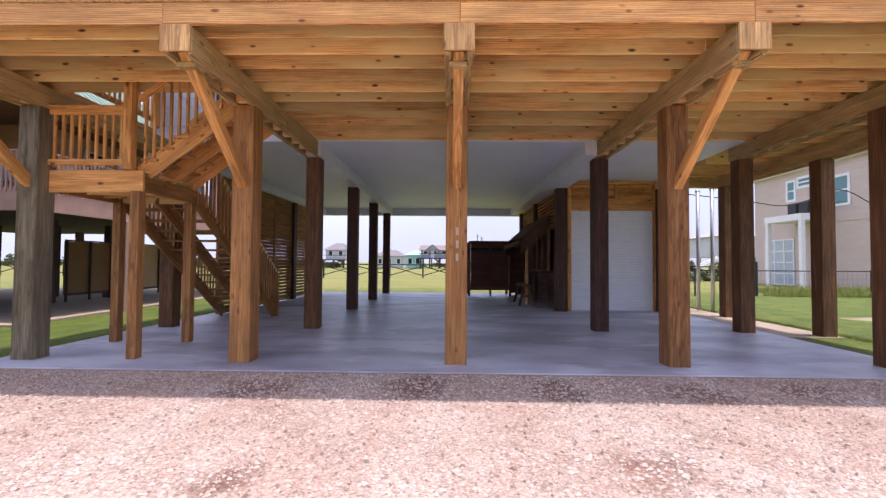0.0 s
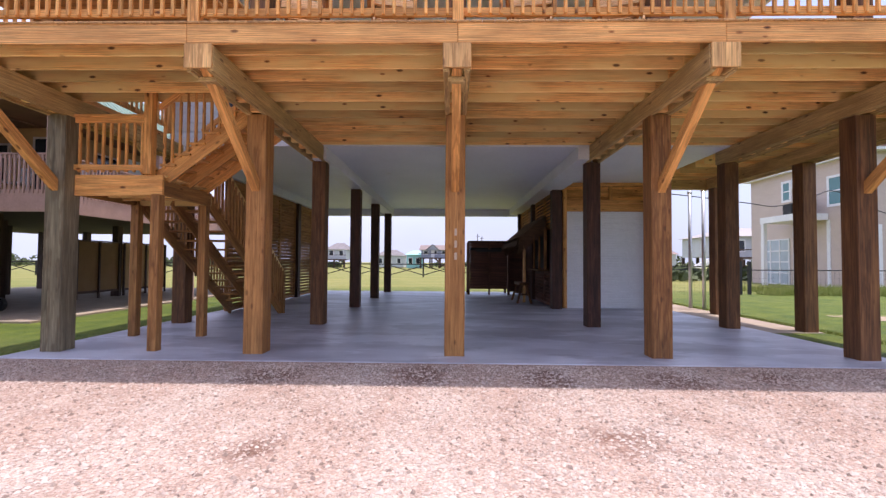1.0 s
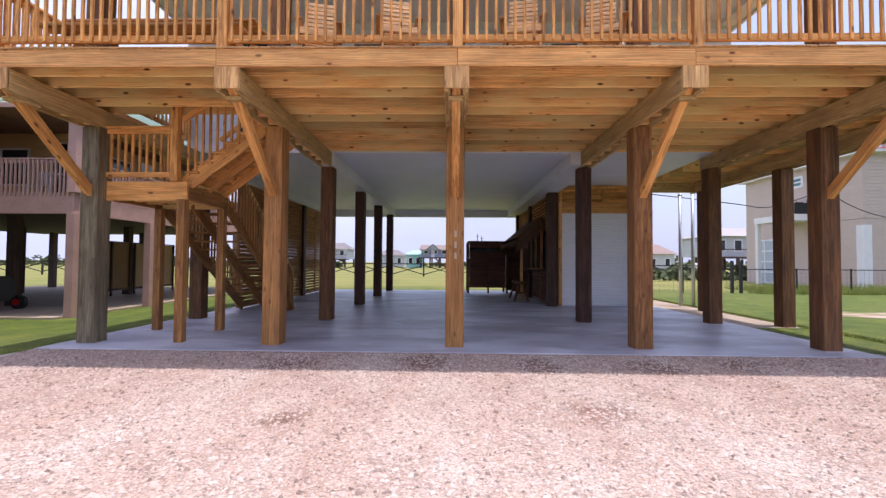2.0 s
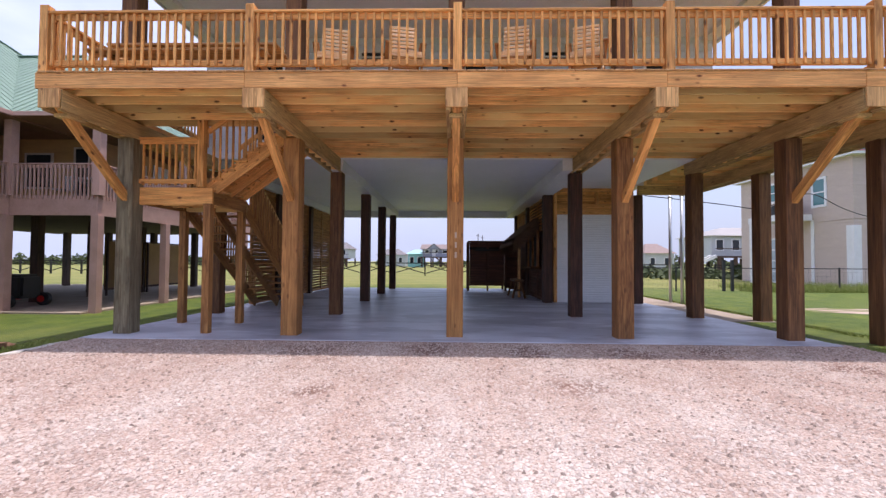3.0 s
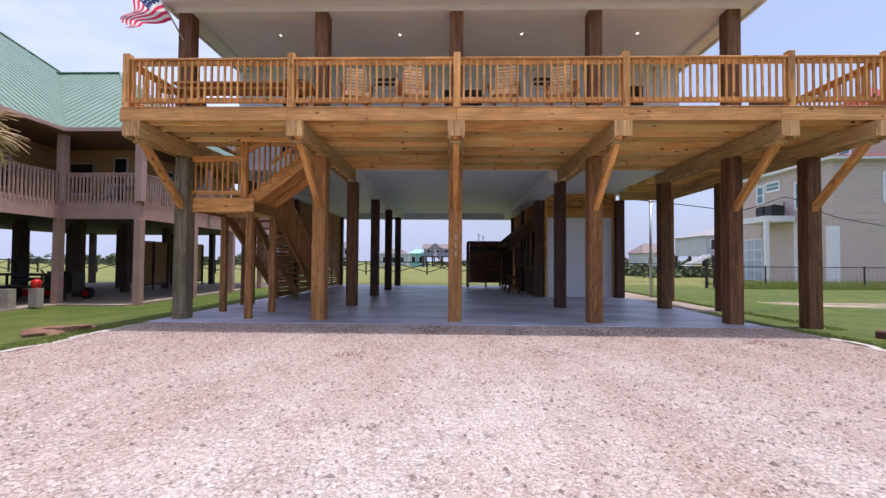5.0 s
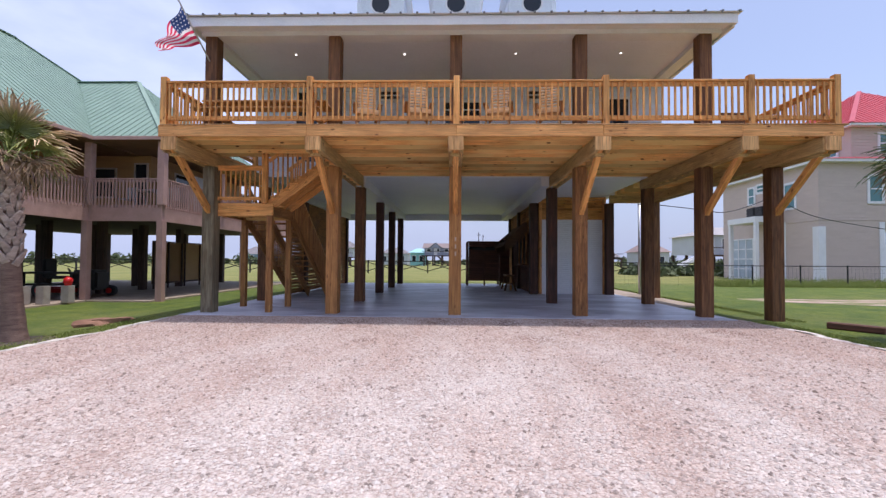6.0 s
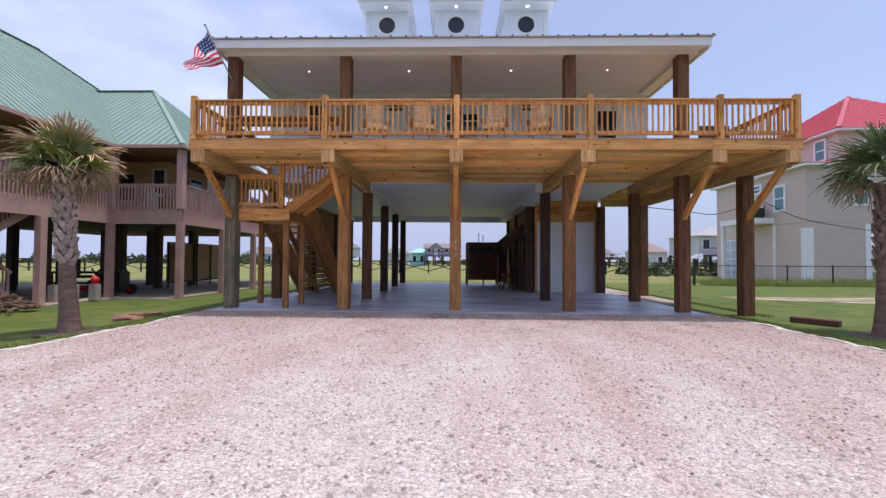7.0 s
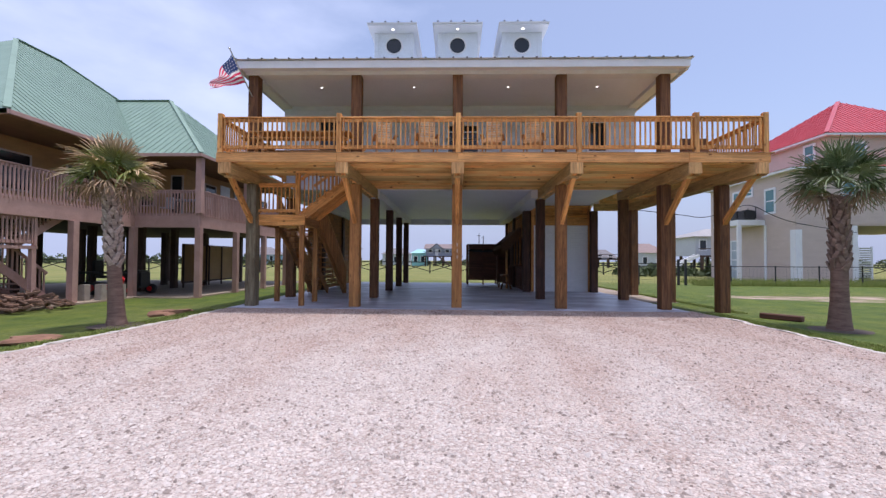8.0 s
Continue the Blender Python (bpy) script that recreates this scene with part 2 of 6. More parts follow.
# ---- plan ----
SLAB, DECK = 0.20, 4.40
COLS = (-6.17, -3.06, -0.03, 3.04, 6.05)
ROWS_Y = (6.30, 9.40, 13.10, 16.50, 19.85)
FRONT = 4.62

# ---- ground ----
M_GRASS, nt, b = start_mat("lawn", 0.9)
v = coords(nt, shift=False)
g_big, g_mid, g_fine = noise_of(nt, v, 0.12, 4), noise_of(nt, v, 1.3, 5), noise_of(nt, v, 52, 5, 0.75)
col = ramp(nt, g_mid, [(0.32, (0.052, 0.104, 0.008)), (0.68, (0.14, 0.186, 0.018))])
col = blend(nt, col, (0.24, 0.235, 0.075), fac=ramp(nt, g_big, [(0.5, (0, 0, 0)), (0.8, (0.6,) * 3)]))
col = blend(nt, col, ramp(nt, noise_of(nt, v, 7, 5, 0.7), [(0.3, (0.6, 0.66, 0.5)), (0.7, (1.25, 1.18, 1.1))]), mode="MULTIPLY", value=0.85)
col = blend(nt, col, ramp(nt, g_fine, [(0.25, (0.45,) * 3), (0.75, (1.35,) * 3)]), mode="MULTIPLY", value=0.95)
sx = nt.nodes.new("ShaderNodeSeparateXYZ")
nt.links.new(v, sx.inputs[0])
edge = nt.nodes.new("ShaderNodeMath")
edge.operation = "MULTIPLY_ADD"
edge.inputs[1].default_value = 6.0
nt.links.new(g_mid, edge.inputs[0])
nt.links.new(sx.outputs["Y"], edge.inputs[2])
beyond = nt.nodes.new("ShaderNodeMapRange")
beyond.inputs["From Min"].default_value, beyond.inputs["From Max"].default_value = 23.5, 29.0
beyond.inputs["To Max"].default_value = 0.75
nt.links.new(edge.outputs[0], beyond.inputs["Value"])
field = ramp(nt, noise_of(nt, coords(nt, (0.4, 1, 1), False), 0.35, 5), [(0.35, (0.17, 0.19, 0.04)), (0.65, (0.30, 0.27, 0.08))])
col = blend(nt, col, blend(nt, field, ramp(nt, g_fine, [(0.25, (0.6,) * 3), (0.75, (1.25,) * 3)]), mode="MULTIPLY", value=0.8), fac=beyond.outputs["Result"])
nt.links.new(col, b.inputs["Base Color"])
bumped(nt, b, g_fine, 0.8, 0.03)

bm = bmesh.new()
xs = [-900, -300, -100, -45, -25, -16, -12, -9.5, -8, -6.6, 0, 6.9, 9, 12, 20, 40, 100, 300, 900]
ys = [-300, -100, -40, -20, -8, 0, 6, 12, 20, 30, 45, 80, 160, 400, 1500]
grid = {}
for x in xs:
    for y in ys:
        z = 0.12 if x > -8 else (0.06 if x > -9 else 0.0)
        grid[x, y] = bm.verts.new((x, y, z - 0.01 * (y > 25)))
for i in range(len(xs) - 1):
    for j in range(len(ys) - 1):
        bm.faces.new((grid[xs[i], ys[j]], grid[xs[i + 1], ys[j]], grid[xs[i + 1], ys[j + 1]], grid[xs[i], ys[j + 1]]))
tagged(part("ground", bm, M_GRASS, None), "mown green lawn with dry patches", "grass", kind="structure")

M_GRAVEL, nt, b = start_mat("pink_gravel", 0.85)
v = coords(nt, shift=False)
vo = nt.nodes.new("ShaderNodeTexVoronoi")
vo.inputs["Scale"].default_value = 62
nt.links.new(v, vo.inputs["Vector"])
sep = nt.nodes.new("ShaderNodeSeparateColor")
nt.links.new(vo.outputs["Color"], sep.inputs["Color"])
vo2 = nt.nodes.new("ShaderNodeTexVoronoi")
vo2.inputs["Scale"].default_value = 40
nt.links.new(v, vo2.inputs["Vector"])
sep2 = nt.nodes.new("ShaderNodeSeparateColor")
nt.links.new(vo2.outputs["Color"], sep2.inputs["Color"])
stone = ramp(nt, sep.outputs[0], [(0.03, (0.40, 0.34, 0.305)), (0.3, (0.555, 0.49, 0.445)), (0.95, (0.64, 0.58, 0.535))])
stone = blend(nt, stone, ramp(nt, sep2.outputs[0], [(0.0, (0.82, 0.78, 0.76)), (0.5, (1.0,) * 3), (1.0, (1.10, 1.11, 1.12))]), mode="MULTIPLY", value=0.9)
# shade in the gaps between stones, multiplied into the colour
stone = blend(nt, stone, ramp(nt, vo2.outputs["Distance"], [(0.40, (1, 1, 1)), (0.74, (0.64, 0.55, 0.51))]), mode="MULTIPLY", value=0.55)


def dusty(nt, v):
    """Red dust washed out from the slab, thinning along the drive and where wheels run."""
    sx = nt.nodes.new("ShaderNodeSeparateXYZ")
    nt.links.new(v, sx.inputs[0])
    lean = nt.nodes.new("ShaderNodeMath")
    lean.operation = "MULTIPLY_ADD"
    lean.inputs[1].default_value = 0.042
    nt.links.new(sx.outputs["Y"], lean.inputs[0])
    nt.links.new(noise_of(nt, coords(nt, (1.5, 0.42, 1), False), 0.62, 6, 0.62), lean.inputs[2])
    off = nt.nodes.new("ShaderNodeMath")
    off.operation = "ABSOLUTE"
    nt.links.new(sx.outputs["X"], off.inputs[0])
    sides = nt.nodes.new("ShaderNodeMath")
    sides.operation = "MULTIPLY_ADD"
    sides.inputs[1].default_value = 0.024
    nt.links.new(off.outputs[0], sides.inputs[0])
    nt.links.new(lean.outputs[0], sides.inputs[2])
    return ramp(nt, sides.outputs[0], [(0.44, (1.03, 1.03, 1.03)), (0.60, (0.91, 0.84, 0.81)), (0.80, (0.80, 0.66, 0.60))])


dust = dusty(nt, v)
track = ramp(nt, noise_of(nt, v, 2.4, 5), [(0.35, (0.86, 0.83, 0.82)), (0.6, (1.05,) * 3)])
col = blend(nt, blend(nt, stone, dust, mode="MULTIPLY", value=0.9), track, mode="MULTIPLY", value=0.9)
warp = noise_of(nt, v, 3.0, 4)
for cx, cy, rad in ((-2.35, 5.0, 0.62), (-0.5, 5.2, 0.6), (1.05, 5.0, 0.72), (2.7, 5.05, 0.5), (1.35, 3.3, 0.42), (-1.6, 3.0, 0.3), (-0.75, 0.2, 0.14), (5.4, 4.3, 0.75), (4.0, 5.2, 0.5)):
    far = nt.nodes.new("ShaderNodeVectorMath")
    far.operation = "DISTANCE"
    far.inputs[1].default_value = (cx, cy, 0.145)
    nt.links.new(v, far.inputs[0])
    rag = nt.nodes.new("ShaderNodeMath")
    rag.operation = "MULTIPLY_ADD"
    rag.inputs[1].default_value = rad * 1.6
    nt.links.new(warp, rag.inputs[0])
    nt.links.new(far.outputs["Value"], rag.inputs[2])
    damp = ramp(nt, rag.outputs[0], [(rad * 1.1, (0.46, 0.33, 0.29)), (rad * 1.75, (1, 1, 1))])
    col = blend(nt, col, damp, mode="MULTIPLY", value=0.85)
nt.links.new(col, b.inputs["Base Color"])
lump = nt.nodes.new("ShaderNodeMath")
lump.operation = "MULTIPLY_ADD"
lump.inputs[1].default_value = 2.0
nt.links.new(vo2.outputs["Distance"], lump.inputs[0])
nt.links.new(vo.outputs["Distance"], lump.inputs[2])
flip = nt.nodes.new("ShaderNodeMath")
flip.operation = "MULTIPLY"
flip.inputs[1].default_value = -1.0
nt.links.new(lump.outputs[0], flip.inputs[0])
bumped(nt, b, flip.outputs[0], 0.6, 0.013)
bm = bmesh.new()
left = [(-6.6, 5.9), (-6.62, 4), (-6.68, 2), (-6.85, 0), (-7.1, -3), (-7.4, -9), (-7.6, -22)]
right = [(6.65, 5.9), (6.85, 4), (6.8, 2), (6.82, 0), (6.95, -3), (7.1, -9), (7.2, -22)]
lv = [bm.verts.new((x, y, 0.145 + 0.045 * max(0, (y - 4.0) / 1.9))) for x, y in left]
rv = [bm.verts.new((x, y, 0.145 + 0.045 * max(0, (y - 4.0) / 1.9))) for x, y in right]
for i in range(len(lv) - 1):
    bm.faces.new((lv[i + 1], rv[i + 1], rv[i], lv[i]))
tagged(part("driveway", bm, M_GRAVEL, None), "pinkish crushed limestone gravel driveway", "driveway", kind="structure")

M_SLAB, nt, b = start_mat("concrete", 0.42)
v = coords(nt, shift=False)
col = ramp(nt, noise_of(nt, v, 0.5, 6, 0.6), [(0.3, (0.56, 0.585, 0.68)), (0.7, (0.70, 0.73, 0.83))])
streak = ramp(nt, noise_of(nt, coords(nt, (0.55, 1.1, 1), False), 0.9, 6), [(0.40, (0.62, 0.62, 0.65)), (0.58, (1, 1, 1))])
col = blend(nt, col, streak, mode="MULTIPLY", value=0.8)
col = blend(nt, col, ramp(nt, noise_of(nt, v, 60, 3), [(0.3, (0.88,) * 3), (0.7, (1.06,) * 3)]), mode="MULTIPLY", value=0.7)
wet = ramp(nt, noise_of(nt, coords(nt, (0.28, 0.75, 1), False), 1.1, 7, 0.65), [(0.50, (1, 1, 1)), (0.535, (0.66, 0.65, 0.67)), (0.72, (0.50, 0.49, 0.51))])
col = blend(nt, col, wet, mode="MULTIPLY", value=0.7)
nt.links.new(col, b.inputs["Base Color"])
bumped(nt, b, noise_of(nt, v, 45, 3), 0.1, 0.004)
slab = block("floor", -6.6, 6.5, 5.72, 20.6, 0.02, SLAB, M_SLAB, None, bevel=0.015)
tagged(slab, "smooth grey concrete slab under the raised house", "floor", kind="structure")

M_WALKWAY = plain("brown_concrete", (0.30, 0.24, 0.18), (0.40, 0.33, 0.26), 1.5, 0.85, bump=0.1)
tagged(block("walkway", 6.52, 7.95, 9.2, 21, 0.05, 0.135, M_WALKWAY, None), "brownish concrete walkway beside the slab", "path", kind="structure")

# ---- the stilt house ----
house = thing("stilt_house", (0, 6.3, SLAB), "raised beach house on timber pilings with white porch", "house")


def piling(x, y, material, z0=SLAB, z1=3.84, label="", w=0.30):
    return stick("piling", (x, y, z0 - 0.01), (x, y, z1), w, w, material, house, label, bevel=0.012)


for i, x in enumerate(COLS):
    mt = (M_GREY, M_TAN, M_TAN, M_MID, M_BROWN)[i]
    piling(x, ROWS_Y[0], mt, label=("grey weathered piling", "", "", "", "")[i])
for x in COLS:
    if x not in (COLS[2],):
        piling(x, ROWS_Y[1], M_BROWN if abs(x) > 4 or x < 0 else M_DARK)
for y in ROWS_Y[2:]:
    for x in (COLS[0], COLS[1]):
        piling(x, y, M_DARK)
for y in ROWS_Y[2:]:
    piling(3.13, y, M_DARK)
    piling(6.15, y, M_DARK)
for y in (ROWS_Y[0], ROWS_Y[1], 12.6):
    piling(7.72, y, M_BROWN, z0=0.12)

# house number on the middle piling as plain bars
numbers = thing("house_number", (COLS[2] + 0.02, 6.14, 1.85), "pale metal house number on the piling", "sign")
for k, z in enumerate((2.05, 1.87, 1.69)):
    block("bar", COLS[2] - 0.008, COLS[2] + 0.030, 6.135, 6.149, z - 0.052, z + 0.052, M_NUMBER, numbers)

# deck: beams, braces, joists, boards
deck = thing("deck", (0.8, 6.8, DECK), "raised pine deck on treated beams with knee braces", "deck")
beam_ends = {COLS[0]: 9.58, COLS[1]: 9.58, COLS[2]: 9.0, COLS[3]: 9.58, COLS[4]: 9.58, 7.72: 13.0}
for x, y1 in beam_ends.items():
    for dx in (-0.122, 0.122):
        stick("beam_ply", (x + dx, FRONT + 0.02, 3.99), (x + dx, y1, 3.99), 0.078, 0.30, M_BEAM, deck)
        stick("bearing_strip", (x + dx * 1.02, FRONT + 0.02, 3.827), (x + dx * 1.02, y1 - 0.1, 3.827), 0.05, 0.02, M_BEAM, deck)
    yb = FRONT + 0.25
    while yb < y1 - 0.1:
        stick("beam_block", (x - 0.082, yb, 3.98), (x + 0.082, yb, 3.98), 0.09, 0.24, M_JOIST, deck)
        yb += 0.42
    stick("beam_cap", (x, FRONT - 0.018, 3.845), (x, FRONT - 0.018, 4.135), 0.33, 0.03, M_CAP, deck)
    stick("brace", (x, 4.78, 3.95), (x, 6.20, 2.70), 0.115, 0.14, M_PINE, deck)
    stick("brace_block", (x, 4.80, 3.80), (x, 5.15, 3.80), 0.22, 0.06, M_BEAM, deck)
joist_y = [4.90 + 0.388 * k for k in range(11)]
spans = list(zip(COLS[1:], COLS[2:] + (7.94,)))
for k, y in enumerate(joist_y):
    if k < 5:
        stick("joist", (-6.33, y, 4.255), (COLS[1] + 0.1, y + 0.022, 4.255), 0.038, 0.23, M_JOIST, deck)
    for i, (xa, xb) in enumerate(spans[:3]):
        off = 0.022 * (i % 2)
        stick("joist", (xa - 0.12, y + off, 4.255), (xb + 0.12, y + off, 4.255), 0.038, 0.23, M_JOIST, deck)
    stick("joist", (6.0, y, 4.255), (7.93, y, 4.255), 0.038, 0.23, M_JOIST, deck)
for k in range(10):
    y = joist_y[-1] + 0.388 * (k + 1)
    stick("joist", (6.3, y, 4.255), (7.93, y, 4.255), 0.038, 0.23, M_JOIST, deck)
stick("cross_beam", (6.1, 12.9, 3.99), (7.6, 12.9, 3.99), 0.14, 0.30, M_BEAM, deck)
stick("rim_board", (6.1, 13.02, 4.26), (7.95, 13.02, 4.26), 0.04, 0.245, M_JOIST, deck)
edges = (-6.40, -3.2, -0.02, 3.05, 5.9, 7.95)
for xa, xb in zip(edges, edges[1:]):
    stick("rim_board", (xa, FRONT, 4.26), (xb - 0.004, FRONT, 4.26), 0.04, 0.245, M_RIM, deck)
stick("rim_board", (-6.38, FRONT + 0.03, 4.26), (-6.38, 9.0, 4.26), 0.04, 0.245, M_RIM, deck)
stick("rim_board", (7.93, FRONT + 0.03, 4.26), (7.93, 13.0, 4.26), 0.04, 0.245, M_RIM, deck)
stick("rim_board", (-3.1, 9.02, 4.26), (6.1, 9.02, 4.26), 0.04, 0.22, M_JOIST, deck)
x = -6.36
while x < 7.93:
    y1 = 6.45 if x < -3.2 else (8.98 if x < 6.3 else 12.98)
    stick("deck_board", (x + 0.07, FRONT - 0.04, 4.386), (x + 0.07, y1, 4.386), 0.138, 0.026, M_BOARD, deck)
    x += 0.144

RAIL = "pine guard rail with square balusters"
rail_x = (-6.33, -3.16, -0.02, 3.12, 6.12, 7.87)
for i, (xa, xb) in enumerate(zip(rail_x, rail_x[1:])):
    railing("deck_railing", (xa, 4.70), (xb, 4.70), DECK, None, M_PINE, RAIL + " along the deck front", "deck railings", (True, i == 4))
railing("deck_railing", (-6.33, 4.70), (-6.33, 9.0), DECK, None, M_PINE, RAIL + " along the deck side", "deck railings", (False, True))
railing("deck_railing", (7.87, 4.70), (7.87, 9.0), DECK, None, M_PINE, RAIL + " along the deck side", "deck railings", (False, True))
railing("deck_railing", (7.87, 9.0), (7.87, 13.0), DECK, None, M_PINE, RAIL + " along the deck side", "deck railings", (False, True))

# carport ceiling with boxed beams
bm = bmesh.new()
add_box(bm, -6.35, 5.9, 9.05, 20.5, 4.12, 4.30)
add_box(bm, 5.9, 6.33, 12.96, 20.5, 4.12, 4.30)
tagged(part("ceiling", bm, M_WHITE, None), "white painted carport ceiling", "ceiling", kind="structure")
block("boxed_beam", -3.30, -2.84, 9.05, 20.3, 3.84, 4.116, M_TRIM, house)
block("boxed_beam", 2.64, 2.89, 9.03, 20.3, 3.84, 4.116, M_TRIM, house)
block("boxed_beam", 2.89, 3.3, 9.58, 20.3, 3.84, 4.116, M_TRIM, house)
block("boxed_beam", -6.35, 5.9, 20.3, 20.6, 3.80, 4.116, M_TRIM, house)
block("boxed_beam", -6.35, -5.98, 9.05, 20.3, 3.84, 4.116, M_TRIM, house)
for x, y in ((-1.9, 12), (1.6, 12), (-1.9, 16), (1.6, 16)):
    lamp = thing("ceiling_light", (x, y, 4.115), "small round recessed ceiling downlight", "lamp", "carport downlights")
    bm = bmesh.new()
    bmesh.ops.create_cone(bm, cap_ends=True, segments=20, radius1=0.075, radius2=0.085, depth=0.012)
    part("trim_ring", bm, M_TRIM, lamp, m=Matrix.Translation((x, y, 4.112)))

# upper storey
block("wall", -6.36, 6.34, 9.10, 20.4, DECK - 0.1, 7.35, M_SIDING, house)
for k in range(14):
    block("siding_board", -6.37, 6.35, 9.07, 9.099, 4.45 + 0.2 * k, 4.45 + 0.2 * k + 0.19, M_SIDING, house)
for x in COLS:
    stick("porch_post", (x - 0.0, 6.30, DECK - 0.02), (x, 6.30, 7.12), 0.30, 0.30, M_BROWN, house, bevel=0.012)
block("porch_ceiling", -6.45, 6.5, 5.85, 9.3, 7.21, 7.26, M_WHITE, house)
block("porch_beam", -6.4, 6.42, 6.12, 6.48, 7.0 + 0.1, 7.209, M_TRIM, house)
block("porch_beam", -6.4, -6.1, 6.48, 9.07, 7.1, 7.209, M_TRIM, house)
block("porch_beam", 6.1, 6.42, 6.48, 9.07, 7.1, 7.209, M_TRIM, house)
block("fascia", -6.50, 6.56, 5.74, 5.85, 7.14, 7.36, M_TRIM, house)
block("fascia", -6.50, -6.45, 5.85, 20.5, 7.10, 7.36, M_TRIM, house)
block("fascia", 6.5, 6.56, 5.85, 20.5, 7.10, 7.36, M_TRIM, house)
roof = face_mesh("roof", [(-6.58, 5.66, 7.38), (6.64, 5.66, 7.38), (6.64, 20.9, 7.38), (-6.58, 20.9, 7.38), (-2.5, 13.2, 9.4), (2.5, 13.2, 9.4)],
                 [(0, 1, 5, 4), (1, 2, 5), (2, 3, 4, 5), (3, 0, 4), (0, 3, 2, 1)], M_METALW, house, "ribbed white metal roof")
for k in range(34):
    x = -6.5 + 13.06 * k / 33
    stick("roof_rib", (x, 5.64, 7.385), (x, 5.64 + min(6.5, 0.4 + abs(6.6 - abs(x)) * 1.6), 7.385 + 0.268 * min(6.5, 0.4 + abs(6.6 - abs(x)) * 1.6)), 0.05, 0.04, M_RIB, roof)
for x in (-4.47, -1.45, 1.6, 4.45):
    lamp = thing("porch_light", (x, 7.35, 7.2), "small round recessed porch downlight, lit", "lamp", "porch downlights")
    bm = bmesh.new()
    bmesh.ops.create_cone(bm, cap_ends=True, segments=20, radius1=0.026, radius2=0.026, depth=0.01)
    part("bulb", bm, M_LAMP, lamp, "warm glowing bulb", Matrix.Translation((x, 7.35, 7.2)))
    bm = bmesh.new()
    bmesh.ops.create_cone(bm, cap_ends=True, segments=20, radius1=0.09, radius2=0.09, depth=0.008)
    part("trim_ring", bm, M_TRIM, lamp, m=Matrix.Translation((x, 7.35, 7.207)))


def house_window(x0, x1, z0, z1, y=9.07):
    w = part("window", bmesh_box(x0, x1, y - 0.02, y, z0, z1), M_GLASS, house, "dark glass window")
    for a, b, c, d in ((x0 - 0.07, x0, z0 - 0.07, z1 + 0.07), (x1, x1 + 0.07, z0 - 0.07, z1 + 0.07), (x0, x1, z0 - 0.07, z0), (x0, x1, z1, z1 + 0.07), (x0, x1, (z0 + z1) / 2 - 0.02, (z0 + z1) / 2 + 0.02)):
        block("frame", a, b, y - 0.05, y - 0.021, c, d, M_TRIM, w)


def bmesh_box(*a):
    bm = bmesh.new()
    add_box(bm, *a)
    return bm


house_window(-5.06, -4.4, 4.6, 6.8)
house_window(-2.4, -1.8, 6.58, 6.82)
for xa in (-0.36, 0.22):
    house_window(xa, xa + 0.5, 5.45, 5.92)
    house_window(xa, xa + 0.5, 6.0, 6.47)
house_window(2.2, 2.8, 6.58, 6.82)
house_window(4.7, 5.32, 4.5, 6.57)

# dormers
for x in (-2.05, -0.045, 1.97):
    dz = 8.34
    do = block("dormer", x - 0.60, x + 0.60, 6.9, 8.9, 7.5, 8.74, M_DORMER, house, "small white decorative dormer with a round window")
    bm = bmesh.new()
    # cheeks and overhanging eave
    add_box(bm, x - 0.735, x + 0.735, 6.42, 9.3, 8.745, 8.78)
    part("eave", bm, M_DORMER, do)
    block("eave_roof", x - 0.76, x + 0.76, 6.39, 9.3, 8.784, 8.825, M_METALW, do)
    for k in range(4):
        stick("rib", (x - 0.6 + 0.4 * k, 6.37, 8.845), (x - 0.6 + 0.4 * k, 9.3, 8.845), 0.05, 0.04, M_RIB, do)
    bm = bmesh.new()
    bmesh.ops.create_cone(bm, cap_ends=True, segments=40, radius1=0.235, radius2=0.235, depth=0.02)
    part("round_window", bm, M_GLASS, do, "round dark window pane", pose(x, 6.89, dz, 90))
    bm = bmesh.new()
    bmesh.ops.create_cone(bm, cap_ends=True, segments=40, radius1=0.29, radius2=0.27, depth=0.02)
    part("window_ring", bm, M_TRIM, do, "", pose(x, 6.897, dz, 90))
    for s in (-1, 1):
        block("corner_board", x + s * 0.56 - 0.06, x + s * 0.56 + 0.06, 6.87, 6.898, 7.6, 8.74, M_DORMER, do)
    bm = bmesh.new()
    bmesh.ops.create_cone(bm, cap_ends=True, segments=16, radius1=0.04, radius2=0.04, depth=0.01)
    part("eave_light", bm, M_LAMP, do, "lit eave downlight", Matrix.Translation((x, 6.66, 8.739)))

# staircase
stairs = thing("staircase", (-5.4, 7.5, SLAB), "pine staircase with a landing and square balusters", "staircase")
LX0, LX1, LY0, LY1, LZ = -6.05, -4.66, 6.40, 7.72, 2.94
for x, y, z1 in ((-4.68, 6.33, 2.62), (-5.95, 7.62, 2.62), (-4.70, 7.64, 2.62)):
    stick("stair_post", (x, y, SLAB), (x, y, z1), 0.14, 0.14, M_TAN, stairs)
stick("landing_beam", (LX0, 6.36, 2.77), (-4.62, 6.36, 2.77), 0.045, 0.33, M_PINE, stairs)
stick("landing_beam", (-4.64, 6.39, 2.74), (-4.64, LY1, 2.74), 0.045, 0.24, M_TAN, stairs)
stick("landing_beam", (LX0, 6.39, 2.74), (LX0, LY1, 2.74), 0.045, 0.24, M_TAN, stairs)
stick("landing_beam", (LX0, LY1, 2.74), (-4.62, LY1, 2.74), 0.045, 0.24, M_JOIST, stairs)
